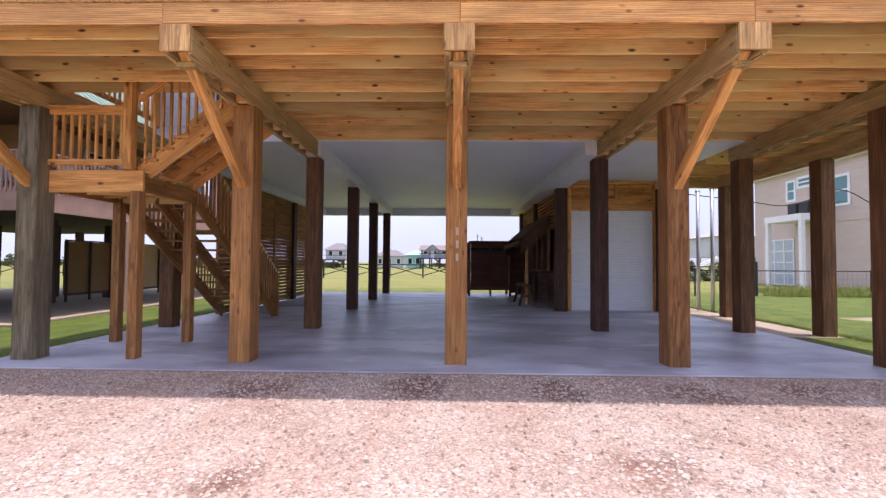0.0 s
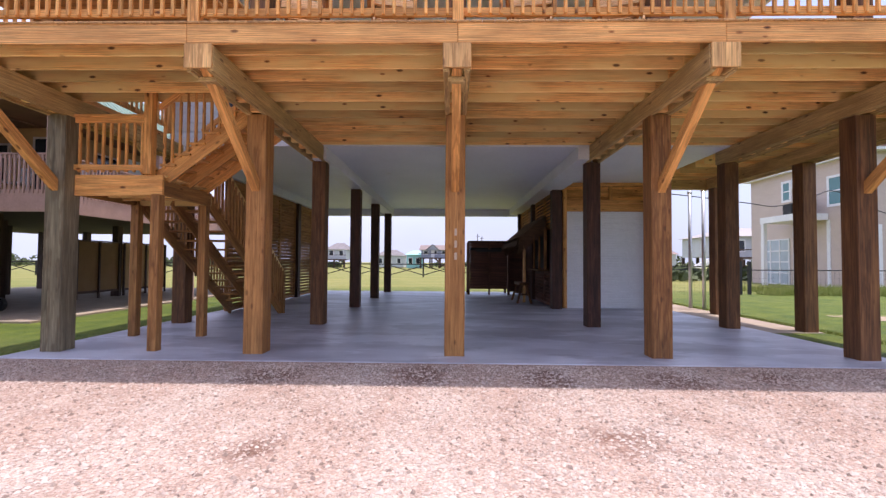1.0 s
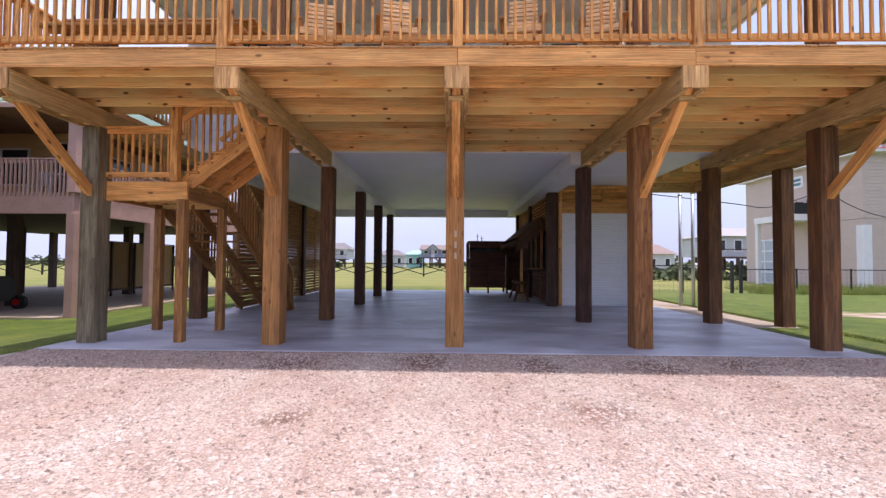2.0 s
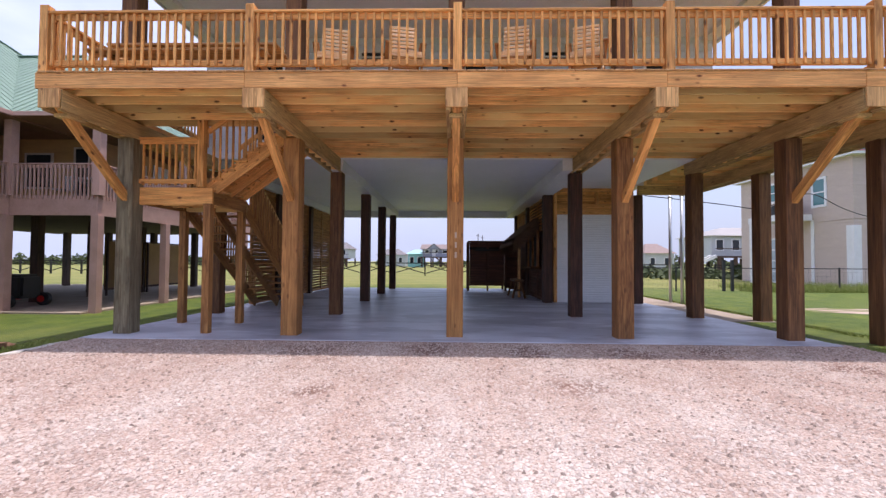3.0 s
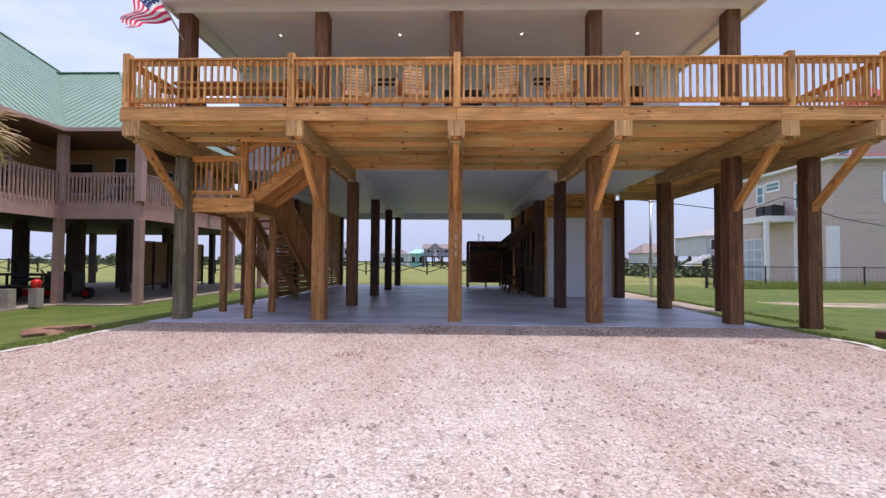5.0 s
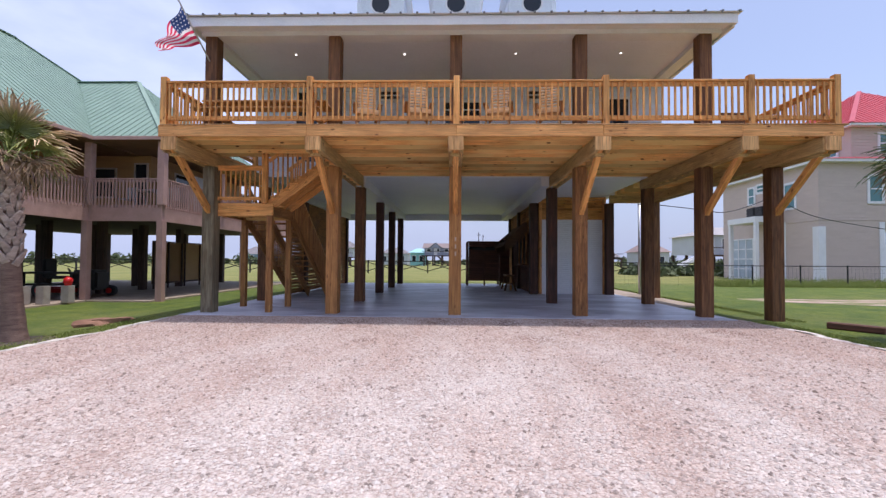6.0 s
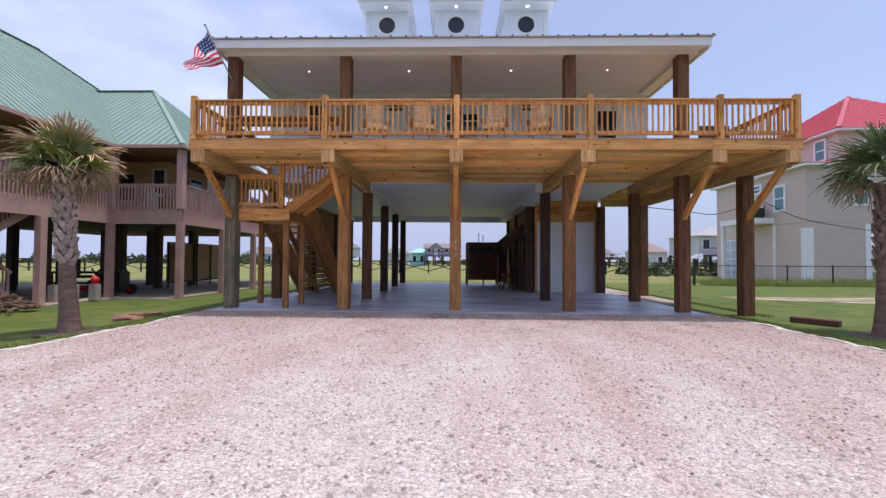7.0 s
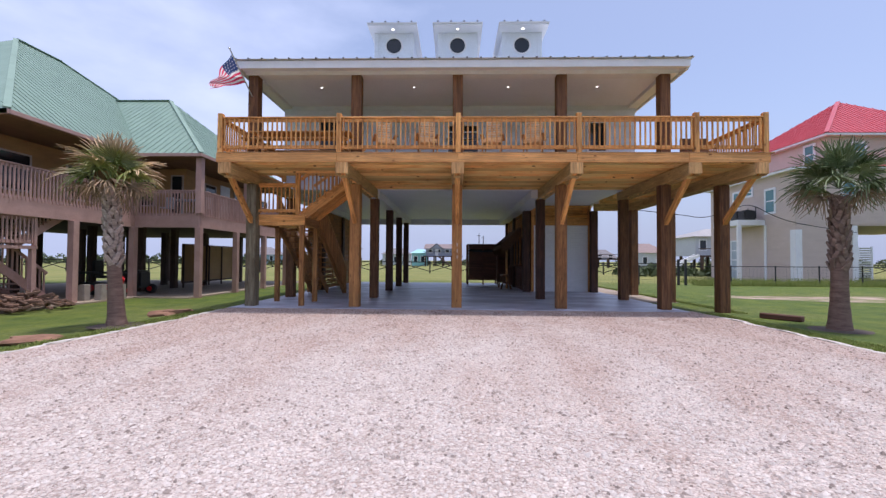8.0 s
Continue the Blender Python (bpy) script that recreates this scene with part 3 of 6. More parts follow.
for k in range(3):
    stick("landing_joist", (LX0 + 0.02, 6.7 + 0.33 * k, 2.76), (-4.66, 6.7 + 0.33 * k, 2.76), 0.038, 0.18, M_JOIST, stairs)
for k in range(9):
    y = 6.41 + 0.146 * k
    stick("landing_board", (LX0, y + 0.07, 2.925), (-4.62, y + 0.07, 2.925), 0.14, 0.028, M_JOIST, stairs)
stick("newel", (-4.83, 6.33, 2.94), (-4.83, 6.33, 4.30), 0.13, 0.13, M_PINE, stairs)
stick("top_rail", (-6.04, 6.33, 3.86), (-4.9, 6.33, 3.86), 0.12, 0.038, M_PINE, stairs)
stick("upper_rail", (-6.04, 6.33, 3.80), (-4.9, 6.33, 3.80), 0.04, 0.085, M_PINE, stairs)
stick("bottom_rail", (-6.04, 6.33, 3.05), (-4.9, 6.33, 3.05), 0.045, 0.085, M_PINE, stairs)
for k in range(9):
    x = -5.97 + 0.125 * k
    stick("baluster", (x, 6.36, 2.98), (x, 6.36, 3.84), 0.038, 0.038, M_PINE, stairs, bevel=0.004)
# upper flight, rising to the right
for k, y in enumerate((6.50, 7.05, 7.60)):
    stick("stringer", (-4.76, y, 2.90), (-3.14, y, 4.10), 0.04, 0.27, M_PINE, stairs)
for k in range(7):
    stick("tread", (-4.62 + 0.235 * k, 6.44, 3.115 + 0.174 * k), (-4.62 + 0.235 * k, 7.66, 3.115 + 0.174 * k), 0.25, 0.038, M_PINE, stairs)
stick("stair_rail", (-4.78, 6.44, 4.02), (-3.1, 6.44, 5.26), 0.045, 0.09, M_PINE, stairs)
for k in range(13):
    x = -4.68 + 0.125 * k
    z = 3.0 + (x + 4.76) * 0.741
    stick("baluster", (x, 6.46, z), (x, 6.46, z + 0.98), 0.038, 0.038, M_PINE, stairs, bevel=0.004)
stick("stair_rail", (-4.78, 7.66, 4.02), (-3.1, 7.66, 5.26), 0.045, 0.09, M_PINE, stairs)
for k in range(13):
    x = -4.68 + 0.125 * k
    z = 3.0 + (x + 4.76) * 0.741
    stick("baluster", (x, 7.66, z), (x, 7.66, z + 0.98), 0.038, 0.038, M_PINE, stairs, bevel=0.004)
# lower flight, going down to the back; darker wood stands in for its shade
for x in (-5.98, -5.32, -4.66):
    stick("stringer", (x, 7.70, 2.74), (x, 11.25, 0.30), 0.042, 0.28, M_TAN, stairs)
for k in range(13):
    y, z = 7.90 + 0.262 * k, 2.75 - 0.182 * k
    stick("tread", (-5.98, y, z), (-4.66, y, z), 0.27, 0.038, M_TAN, stairs)
stick("newel", (-4.62, 11.3, SLAB), (-4.62, 11.3, 1.32), 0.1, 0.1, M_TAN, stairs)
for x in (-4.60, -6.02):
    stick("stair_rail", (x, 7.65, 3.78), (x, 11.3, 1.27), 0.045, 0.09, M_JOIST, stairs)
    for k in range(27):
        y = 7.78 + 0.13 * k
        z = 2.78 - (y - 7.70) * 0.687
        stick("baluster", (x + 0.03, y, z - 0.05), (x + 0.03, y, z + 0.95), 0.038, 0.038, M_TAN, stairs, bevel=0.004)


# louvred wall and storage room
def louvres(parent, a, b, z0, z1, material, frame_mat, pitch=0.115):
    """A framed panel of slanting slats between plan points a and b."""
    a, b = Vector((*a, 0)), Vector((*b, 0))
    up = Vector((0, 0, 1))
    for p in (a, b):
        stick("stile", p + up * z0, p + up * z1, 0.07, 0.09, frame_mat, parent)
    stick("rail", a + up * z0, b + up * z0, 0.07, 0.09, frame_mat, parent)
    stick("rail", a + up * z1, b + up * z1, 0.07, 0.09, frame_mat, parent)
    d = (b - a).normalized()
    n = Vector((d.y, -d.x, 0))
    k = z0 + 0.1
    while k < z1 - 0.06:
        st = stick("slat", a + up * k, b + up * k, 0.125, 0.018, material, parent, bevel=0.0)
        st.matrix_basis = st.matrix_basis @ pose(0, 0, 0, 48)
        k += pitch


screen = thing("louvred_screen", (-6.15, 16.5, SLAB), "stained wood louvre screen between dark pilings", "screen")
for y0, y1 in ((11.25, 12.9), (13.3, 14.8), (14.85, 16.3), (16.7, 18.2), (18.25, 19.65)):
    louvres(screen, (-6.15, y1), (-6.15, y0), SLAB + 0.08, 3.80, M_TAN, M_TAN)

store = thing("storage_room", (4.6, 16.5, SLAB), "pine storage room with louvred walls and white roll-up door", "shed")
SX0, SX1, SY0, SY1 = 3.13, 6.15, 13.30, 20.2
block("back_panel", SX0 + 0.2, SX1 - 0.1, SY0 + 0.12, SY0 + 0.16, SLAB, 4.115, M_MAROON, store)
block("side_panel", SX0 + 0.1, SX0 + 0.14, SY0 + 0.16, SY1, SLAB, 3.835, M_MAROON, store)
block("side_panel", SX1 - 0.14, SX1 - 0.1, SY0 + 0.16, SY1, SLAB, 4.115, M_MAROON, store)
for xa in (3.44, 6.02):
    stick("jamb", (xa, SY0 - 0.02, SLAB), (xa, SY0 - 0.02, 4.115), 0.11, 0.13, M_PINE, store)
stick("lintel", (3.5, SY0 - 0.02, 3.29), (5.96, SY0 - 0.02, 3.29), 0.12, 0.15, M_PINE, store)
stick("head_rail", (3.5, SY0 - 0.02, 4.06), (5.96, SY0 - 0.02, 4.06), 0.12, 0.1, M_PINE, store)
stick("fill_board", (3.5, SY0, 3.42), (5.96, SY0, 3.42), 0.03, 0.11, M_PINE, store)
stick("mid_rail", (3.5, SY0 - 0.02, 3.52), (5.96, SY0 - 0.02, 3.52), 0.1, 0.1, M_PINE, store)
stick("mullion", (4.86, SY0 - 0.02, 3.57), (4.86, SY0 - 0.02, 4.0), 0.1, 0.1, M_PINE, store)
for k in range(4):
    for xa, xb in ((3.52, 4.8), (4.92, 5.94)):
        st = stick("slat", (xa, SY0, 3.63 + 0.105 * k), (xb, SY0, 3.63 + 0.105 * k), 0.12, 0.02, M_PINE, store, bevel=0)
        st.matrix_basis = st.matrix_basis @ pose(0, 0, 0, -45)
door = thing("roll_up_door", (4.72, SY0, SLAB), "closed white ribbed metal roll-up door", "door", kind="")
for k in range(38):
    z = SLAB + 0.01 + 0.0795 * k
    stick("slat", (3.5, SY0 + 0.04, z + 0.038), (5.96, SY0 + 0.04, z + 0.038), 0.034, 0.058, M_DOOR, door, bevel=0.012)
block("curtain", 3.5, 5.96, SY0 + 0.045, SY0 + 0.075, SLAB, 3.22, M_DOOR, door)
for y0, y1 in ((13.42, 14.7), (14.75, 16.25), (16.7, 18.2), (18.25, 19.7)):
    louvres(store, (SX0, y1), (SX0, y0), 2.75, 3.80, M_PINE, M_TAN)
    louvres(store, (SX0, y1), (SX0, y0), SLAB + 0.06, 1.25, M_MAROON, M_MAROON)

# ---- under the house ----
# near-black for added sheets that stand in for unlit interiors
M_UNLIT = flat("unlit_interior_black", (0.012, 0.01, 0.01), 0.8)
stall = thing("shower_stall", (1.5, 19.3, SLAB), "dark red-brown boarded outdoor shower stall on legs", "shower stall")
for x in (0.66, 2.40):
    for y in (18.72, 19.95):
        stick("leg", (x, y, SLAB), (x, y, 2.52), 0.1, 0.1, M_MAROON, stall)
stick("leg", (1.56, 18.72, SLAB), (1.56, 18.72, 0.5), 0.08, 0.08, M_MAROON, stall)
for k in range(17):
    z = 0.53 + 0.115 * k
    for xa, xb in ((0.72, 1.50), (1.62, 2.34)):
        if 2.05 < z < 2.22:
            continue
        stick("board", (xa, 18.74, z + 0.05), (xb, 18.74, z + 0.05), 0.022, 0.105, M_MAROON, stall, bevel=0.004)
    stick("board", (0.66, 18.78, z + 0.05), (0.66, 19.9, z + 0.05), 0.022, 0.105, M_MAROON, stall, bevel=0.004)
    stick("board", (2.40, 18.78, z + 0.05), (2.40, 19.9, z + 0.05), 0.022, 0.105, M_MAROON, stall, bevel=0.004)
for k in range(19):
    stick("screen_board", (2.46, 19.35, 0.36 + 0.115 * k), (3.08, 19.35, 0.36 + 0.115 * k), 0.022, 0.105, M_MAROON, stall, bevel=0.004)
block("screen_back", 2.46, 3.08, 19.37, 19.39, 0.3, 2.46, M_MAROON, stall)
for z in (0.50, 2.50):
    stick("frame_rail", (0.66, 18.71, z), (2.40, 18.71, z), 0.06, 0.1, M_MAROON, stall)
stick("frame_stile", (1.56, 18.71, 0.55), (1.56, 18.71, 2.45), 0.1, 0.05, M_MAROON, stall)
# added black sheet: the stall's dark inside seen through the board gap
block("gap_shade_sheet", 0.72, 2.34, 18.80, 18.82, 0.55, 2.46, M_UNLIT, stall)
stick("towel_bar", (0.95, 18.68, 2.12), (2.1, 18.68, 2.12), 0.03, 0.1, M_BLACK, stall, "dark towel over a bar")

rnd = random.Random(5)
awning = thing("thatched_awning", (2.65, 16.2, 2.8), "dark dry palm thatch awning on the shed wall", "awning")
stick("ridge_pole", (3.02, 14.3, 3.12), (3.02, 18.3, 3.12), 0.06, 0.06, M_TAN, awning)
stick("eave_pole", (2.25, 14.3, 2.42), (2.25, 18.3, 2.42), 0.06, 0.06, M_TAN, awning)
for y in (14.4, 16.3, 18.2):
    stick("rafter", (3.02, y, 3.10), (2.22, y, 2.42), 0.05, 0.06, M_TAN, awning)
for lay in range(4):
    bm = bmesh.new()
    for k in range(260):
        y = rnd.uniform(14.2, 18.4)
        t = 0.24 * lay + rnd.uniform(-0.04, 0.04)
        p = Vector((3.03 - 0.85 * t, y, 3.18 - 0.74 * t))
        q = p + Vector((-0.36, rnd.uniform(-0.09, 0.09), -0.36 - rnd.uniform(0, 0.16)))
        w = Vector((0, 0.018, 0.004))
        bm.faces.new([bm.verts.new(c) for c in (p - w, p + w, q + w * 0.4, q - w * 0.4)])
    part("thatch_layer", bm, M_THATCH, awning)
for side in range(3):
    bm = bmesh.new()
    for k in range(300):
        if side == 0:
            p = Vector((2.2 + rnd.uniform(-0.06, 0.06), rnd.uniform(14.15, 18.4), 2.46))
        else:
            u = rnd.random()
            p = Vector((2.2 + 0.85 * u, 14.2 if side == 1 else 18.35, 2.46 + 0.72 * u))
        q = p + Vector((rnd.uniform(-0.1, 0.05), rnd.uniform(-0.06, 0.06), -rnd.uniform(0.25, 0.62)))
        w = Vector((0.006, 0.016, 0)) if side == 0 else Vector((0.016, 0.006, 0))
        bm.faces.new([bm.verts.new(c) for c in (p - w, p + w, q + w * 0.4, q - w * 0.4)])
    part("thatch_fringe", bm, M_THATCH, awning)
post_aw = stick("awning_post", (2.5, 15.2, SLAB), (2.5, 15.2, 2.6), 0.09, 0.09, M_CAP, awning)
bench = thing("log_bench", (2.45, 15.4, SLAB), "rough dark log bench on splayed legs", "bench")
stick("seat", (2.42, 14.7, 0.86), (2.42, 16.0, 0.86), 0.34, 0.09, M_BROWN, bench, bevel=0.03)
for y in (14.8, 15.9):
    for s in (-1, 1):
        stick("leg", (2.42 + s * 0.08, y, 0.83), (2.42 + s * 0.24, y + (0.12 if y > 15 else -0.12), SLAB), 0.07, 0.07, M_BROWN, bench, bevel=0.02)
    stick("stretcher", (2.25, y, 0.5), (2.6, y, 0.5), 0.05, 0.06, M_BROWN, bench)
hatch = thing("bar_hatch", (3.05, 14.9, 1.3), "dark serving hatch with a pine frame in the shed wall", "window")
# black sheet paints the unlit room behind the hatch
block("opening_shade_sheet", 3.02, 3.06, 14.1, 15.9, 1.42, 2.66, M_UNLIT, hatch)
for y in (14.05, 15.0, 15.95):
    stick("frame_post", (3.0, y, 1.36), (3.0, y, 2.72), 0.08, 0.08, M_TAN, hatch)
stick("counter", (2.92, 13.95, 1.36), (2.92, 16.05, 1.36), 0.36, 0.05, M_BROWN, hatch)
for x, y in ((7.86, 14.3), (8.02, 13.8)):
    pipe = thing("steel_pipe", (x, y, 0.12), "galvanised steel pipe standing beside the deck", "pipe", "steel pipes")
    bm = bmesh.new()
    bmesh.ops.create_cone(bm, cap_ends=True, segments=16, radius1=0.055, radius2=0.055, depth=3.9)
    part("tube", bm, M_STEEL, pipe, m=Matrix.Translation((x, y, 2.06)), smooth=True)
    bm = bmesh.new()
    bmesh.ops.create_cone(bm, cap_ends=True, segments=16, radius1=0.075, radius2=0.07, depth=0.08)
    part("cap", bm, M_STEEL, pipe, m=Matrix.Translation((x, y, 3.98)), smooth=True)

# ---- on the deck ----
M_ARM = wood("brown_chair_frame", (0.42, 0.22, 0.09), (0.25, 0.12, 0.05), amount=0.1, knots=0.2)
M_SLAT = wood("pale_chair_slats", (0.88, 0.64, 0.38), (0.74, 0.48, 0.26), amount=0.08, knots=0.1)


def deck_chair(m):
    c = thing("deck_chair", (0, 0, 0), "pale slatted wooden rocking chair with a high back", "chair", "deck chairs")
    for s in (-1, 1):
        stick("back_leg", (s * 0.25, 0.24, 0.0), (s * 0.25, 0.24, 0.52), 0.04, 0.06, M_ARM, c)
        stick("front_leg", (s * 0.30, -0.26, 0.0), (s * 0.30, -0.26, 0.56), 0.04, 0.08, M_ARM, c)
        stick("arm", (s * 0.32, -0.34, 0.58), (s * 0.32, 0.34, 0.55), 0.12, 0.03, M_ARM, c)
        stick("seat_rail", (s * 0.26, -0.28, 0.38), (s * 0.26, 0.26, 0.30), 0.035, 0.09, M_ARM, c)
        stick("back_rail", (s * 0.22, 0.18, 0.30), (s * 0.22, 0.40, 1.12), 0.035, 0.06, M_ARM, c)
    for k in range(11):
        t = k / 10
        stick("back_slat", (-0.25, 0.135 + 0.225 * t, 0.38 + 0.78 * t), (0.25, 0.135 + 0.225 * t, 0.38 + 0.78 * t), 0.035, 0.042, M_SLAT, c, bevel=0.004)
    for y, z in ((-0.325, 0.425), (-0.355, 0.385), (-0.37, 0.34)):
        stick("seat_slat", (-0.29, y, z), (0.29, y, z), 0.03, 0.035, M_SLAT, c, bevel=0.004)
    for s in (-1, 1):
        for ya, yb, za, zb in ((-0.52, -0.3, 0.065, 0.02), (-0.3, 0.3, 0.02, 0.02), (0.3, 0.62, 0.02, 0.085)):
            stick("rocker", (s * 0.275, ya, za), (s * 0.275, yb, zb), 0.03, 0.04, M_SLAT, c, bevel=0.004)
    for k in range(8):
        stick("seat_slat", (-0.29, -0.29 + 0.062 * k, 0.44 - 0.012 * k), (0.29, -0.29 + 0.062 * k, 0.44 - 0.012 * k), 0.05, 0.022, M_SLAT, c, bevel=0.004)
    c.matrix_basis = m
    return c


SHRINK = Matrix.Diagonal((0.84, 0.9, 0.95, 1))
first = deck_chair(pose(-2.03, 5.22, DECK, 0, 0, 14) @ SHRINK)
for x, y, a in ((-0.87, 5.16, 11), (0.92, 5.16, -10), (2.04, 5.16, -16)):
    copy_thing(first, pose(x, y, DECK, 0, 0, a))


def deck_table(x0, x1, y, label):
    t = thing("picnic_table", ((x0 + x1) / 2, y, DECK), label, "table")
    for k in range(4):
        stick("top_board", (x0, y - 0.27 + 0.18 * k, DECK + 0.74), (x1, y - 0.27 + 0.18 * k, DECK + 0.74), 0.165, 0.04, M_BOARD, t)
    for s in (-1, 1):
        stick("bench_board", (x0, y + s * 0.68, DECK + 0.43), (x1, y + s * 0.68, DECK + 0.43), 0.25, 0.04, M_BOARD, t)
    for x in (x0 + 0.3, x1 - 0.3):
        for s in (-1, 1):
            stick("leg", (x, y + s * 0.2, DECK + 0.72), (x, y + s * 0.6, DECK), 0.04, 0.13, M_BOARD, t)
        stick("cross_bar", (x + 0.045, y - 0.75, DECK + 0.38), (x + 0.045, y + 0.75, DECK + 0.38), 0.04, 0.1, M_BOARD, t)


deck_table(-5.85, -3.0, 5.6, "long pine picnic table with benches on the deck")
settle = thing("deck_bench", (7.15, 6.4, DECK), "brown wooden bench with a solid back on the deck", "bench")
stick("seat", (6.75, 6.5, DECK + 0.43), (7.6, 6.5, DECK + 0.43), 0.45, 0.05, M_BROWN, settle)
stick("back", (6.75, 6.74, DECK + 0.7), (7.6, 6.74, DECK + 0.7), 0.04, 0.5, M_BROWN, settle, bevel=0.03)
for x in (6.8, 7.55):
    for y in (6.32, 6.7):
        stick("leg", (x, y, DECK), (x, y, DECK + 0.41), 0.07, 0.07, M_BROWN, settle)

# flag on a slanting pole


def cloth_mat(name, c):
    """Thin flag cloth that lets light through."""
    m, nt, b = start_mat(name, 0.85)
    fine = ramp(nt, noise_of(nt, coords(nt), 30, 3), [(0.3, tuple(0.88 * k for k in c)), (0.7, c)])
    nt.links.new(fine, b.inputs["Base Color"])
    thin = nt.nodes.new("ShaderNodeBsdfTranslucent")
    nt.links.new(fine, thin.inputs["Color"])
    both = nt.nodes.new("ShaderNodeMixShader")
    both.inputs[0].default_value = 0.5
    nt.links.new(b.outputs[0], both.inputs[1])
    nt.links.new(thin.outputs[0], both.inputs[2])
    nt.links.new(both.outputs[0], nt.nodes["Material Output"].inputs["Surface"])
    return m


M_RED = cloth_mat("flag_red", (0.78, 0.06, 0.14))
M_BLUE = cloth_mat("flag_blue", (0.035, 0.07, 0.20))
M_CLOTH = cloth_mat("flag_white", (0.88, 0.86, 0.88))
flag = thing("flag", (-6.17, 6.14, 6.5), "striped red, white and blue flag on a slanting pole", "flag")
tip, foot = Vector((-6.36, 5.1, 7.42)), Vector((-6.2, 6.15, 6.47))
stick("pole", foot, tip, 0.03, 0.03, M_STEEL, flag, "slanting metal pole")
bm = bmesh.new()
bmesh.ops.create_uvsphere(bm, u_segments=12, v_segments=8, radius=0.03)
part("finial", bm, M_STEEL, flag, m=Matrix.Translation(tip), smooth=True)
NU, NV = 39, 26
along = (foot - tip).normalized()
me = bpy.data.meshes.new("cloth")
cv, cf, cm = [], [], []
for i in range(NU + 1):
    for j in range(NV + 1):
        u, w = i / NU, j / NV
        near = tip + along * (0.14 + 0.86 * w)
        fly = tip + Vector((-0.72 - 0.16 * w, 0.42 + 0.25 * w, -0.80 - 0.06 * w))
        p = near.lerp(fly, u) + Vector((0, 0.13 * math.sin(10 * u + 6 * w), 0.06 * math.sin(9 * u + 7 * w))) * u ** 0.6
        cv.append(p)
for i in range(NU):
    for j in range(NV):
        a = i * (NV + 1) + j
        cf.append((a, a + 1, a + NV + 2, a + NV + 1))
        if i < 16 and j < 14:
            cm.append(2 if (i % 3 == 1 and j % 3 == 1) else 1)
        else:
            cm.append(0 if (j // 2) % 2 == 0 else 2)
me.from_pydata(cv, [], cf)
for mt in (M_RED, M_BLUE, M_CLOTH):
    me.materials.append(mt)
for p, k in zip(me.polygons, cm):
    p.material_index, p.use_smooth = k, True
place(new("cloth", me), Matrix(), flag)

# ---- the neighbour's house with the green roof ----
M_MAUVE = plain("mauve_paint", (0.42, 0.26, 0.22), (0.52, 0.33, 0.285), 2.5, 0.7, bump=0.1, amount=0.08)
M_OCHRE = plain("ochre_boards", (0.40, 0.23, 0.095), (0.5, 0.29, 0.12), 1.5, 0.75, bump=0.1, stretch=(1, 1, 4))
M_GREEN = plain("green_metal_roof", (0.185, 0.285, 0.22), (0.235, 0.35, 0.275), 1.2, 0.5, 0.1, bump=0.03)
# near-black floor colour carries the shade beneath the balcony
M_UNDER = plain("underside_shade", (0.05, 0.035, 0.03), (0.08, 0.055, 0.045), 2, 0.9)
M_FRAME = plain("pale_window_frame", (0.5, 0.42, 0.36), (0.6, 0.5, 0.44), 4, 0.6)
M_STILT = wood("old_stilts", (0.11, 0.06, 0.045), (0.05, 0.03, 0.025), amount=0.2)
M_PANEL = plain("tan_board_panel", (0.42, 0.28, 0.13), (0.52, 0.35, 0.17), 1.2, 0.8, bump=0.1)
green = thing("green_roofed_house", (-14, 11, 0), "mauve and ochre stilt house with a green metal roof", "house")
DZ0, DZ1 = 2.84, 3.42
NX, NY = -10.45, 10.70
IX = -13.10
EZ = 5.80
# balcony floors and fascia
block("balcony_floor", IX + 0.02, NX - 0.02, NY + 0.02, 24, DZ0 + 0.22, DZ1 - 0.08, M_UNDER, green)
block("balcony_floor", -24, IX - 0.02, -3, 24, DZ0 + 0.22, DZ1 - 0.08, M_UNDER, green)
stick("fascia", (IX, NY, (DZ0 + DZ1) / 2), (NX, NY, (DZ0 + DZ1) / 2), 0.05, DZ1 - DZ0, M_MAUVE, green)
stick("fascia", (NX, NY - 0.03, (DZ0 + DZ1) / 2), (NX, 24, (DZ0 + DZ1) / 2), 0.05, DZ1 - DZ0, M_MAUVE, green)
stick("fascia", (IX, -3, (DZ0 + DZ1) / 2), (IX, NY - 0.03, (DZ0 + DZ1) / 2), 0.05, DZ1 - DZ0, M_MAUVE, green)
for x, y in [(NX, NY), (NX, 13.7), (NX, 16.7), (NX, 19.7), (NX, 22.7), (IX, 10.62), (IX, 7.85), (IX, 3.7), (IX, 0.7)]:
    stick("stilt", (x, y, -0.03), (x, y, DZ0), 0.225, 0.225, M_MAUVE, green)
for x in (-14.65, -17.0, -19.6, -22):
    for y in (13.2, 15.6, 18.3, 22.5):
        stick("stilt", (x, y, -0.03), (x, y, DZ0 + 0.25), 0.27, 0.27, M_STILT, green)
for x in (-15.2, -17.6, -20.2, -22.5):
    for y in (10.2, 7.2, 4.2, 1.0):
        stick("stilt", (x, y, -0.03), (x, y, DZ0 + 0.25), 0.27, 0.27, M_STILT, green)
for x, y in [(NX, NY), (NX, 14.7), (NX, 18.7), (IX, NY), (IX, 4.5)]:
    stick("porch_post", (x, y, DZ1), (x, y, EZ - 0.13), 0.24, 0.24, M_MAUVE, green)
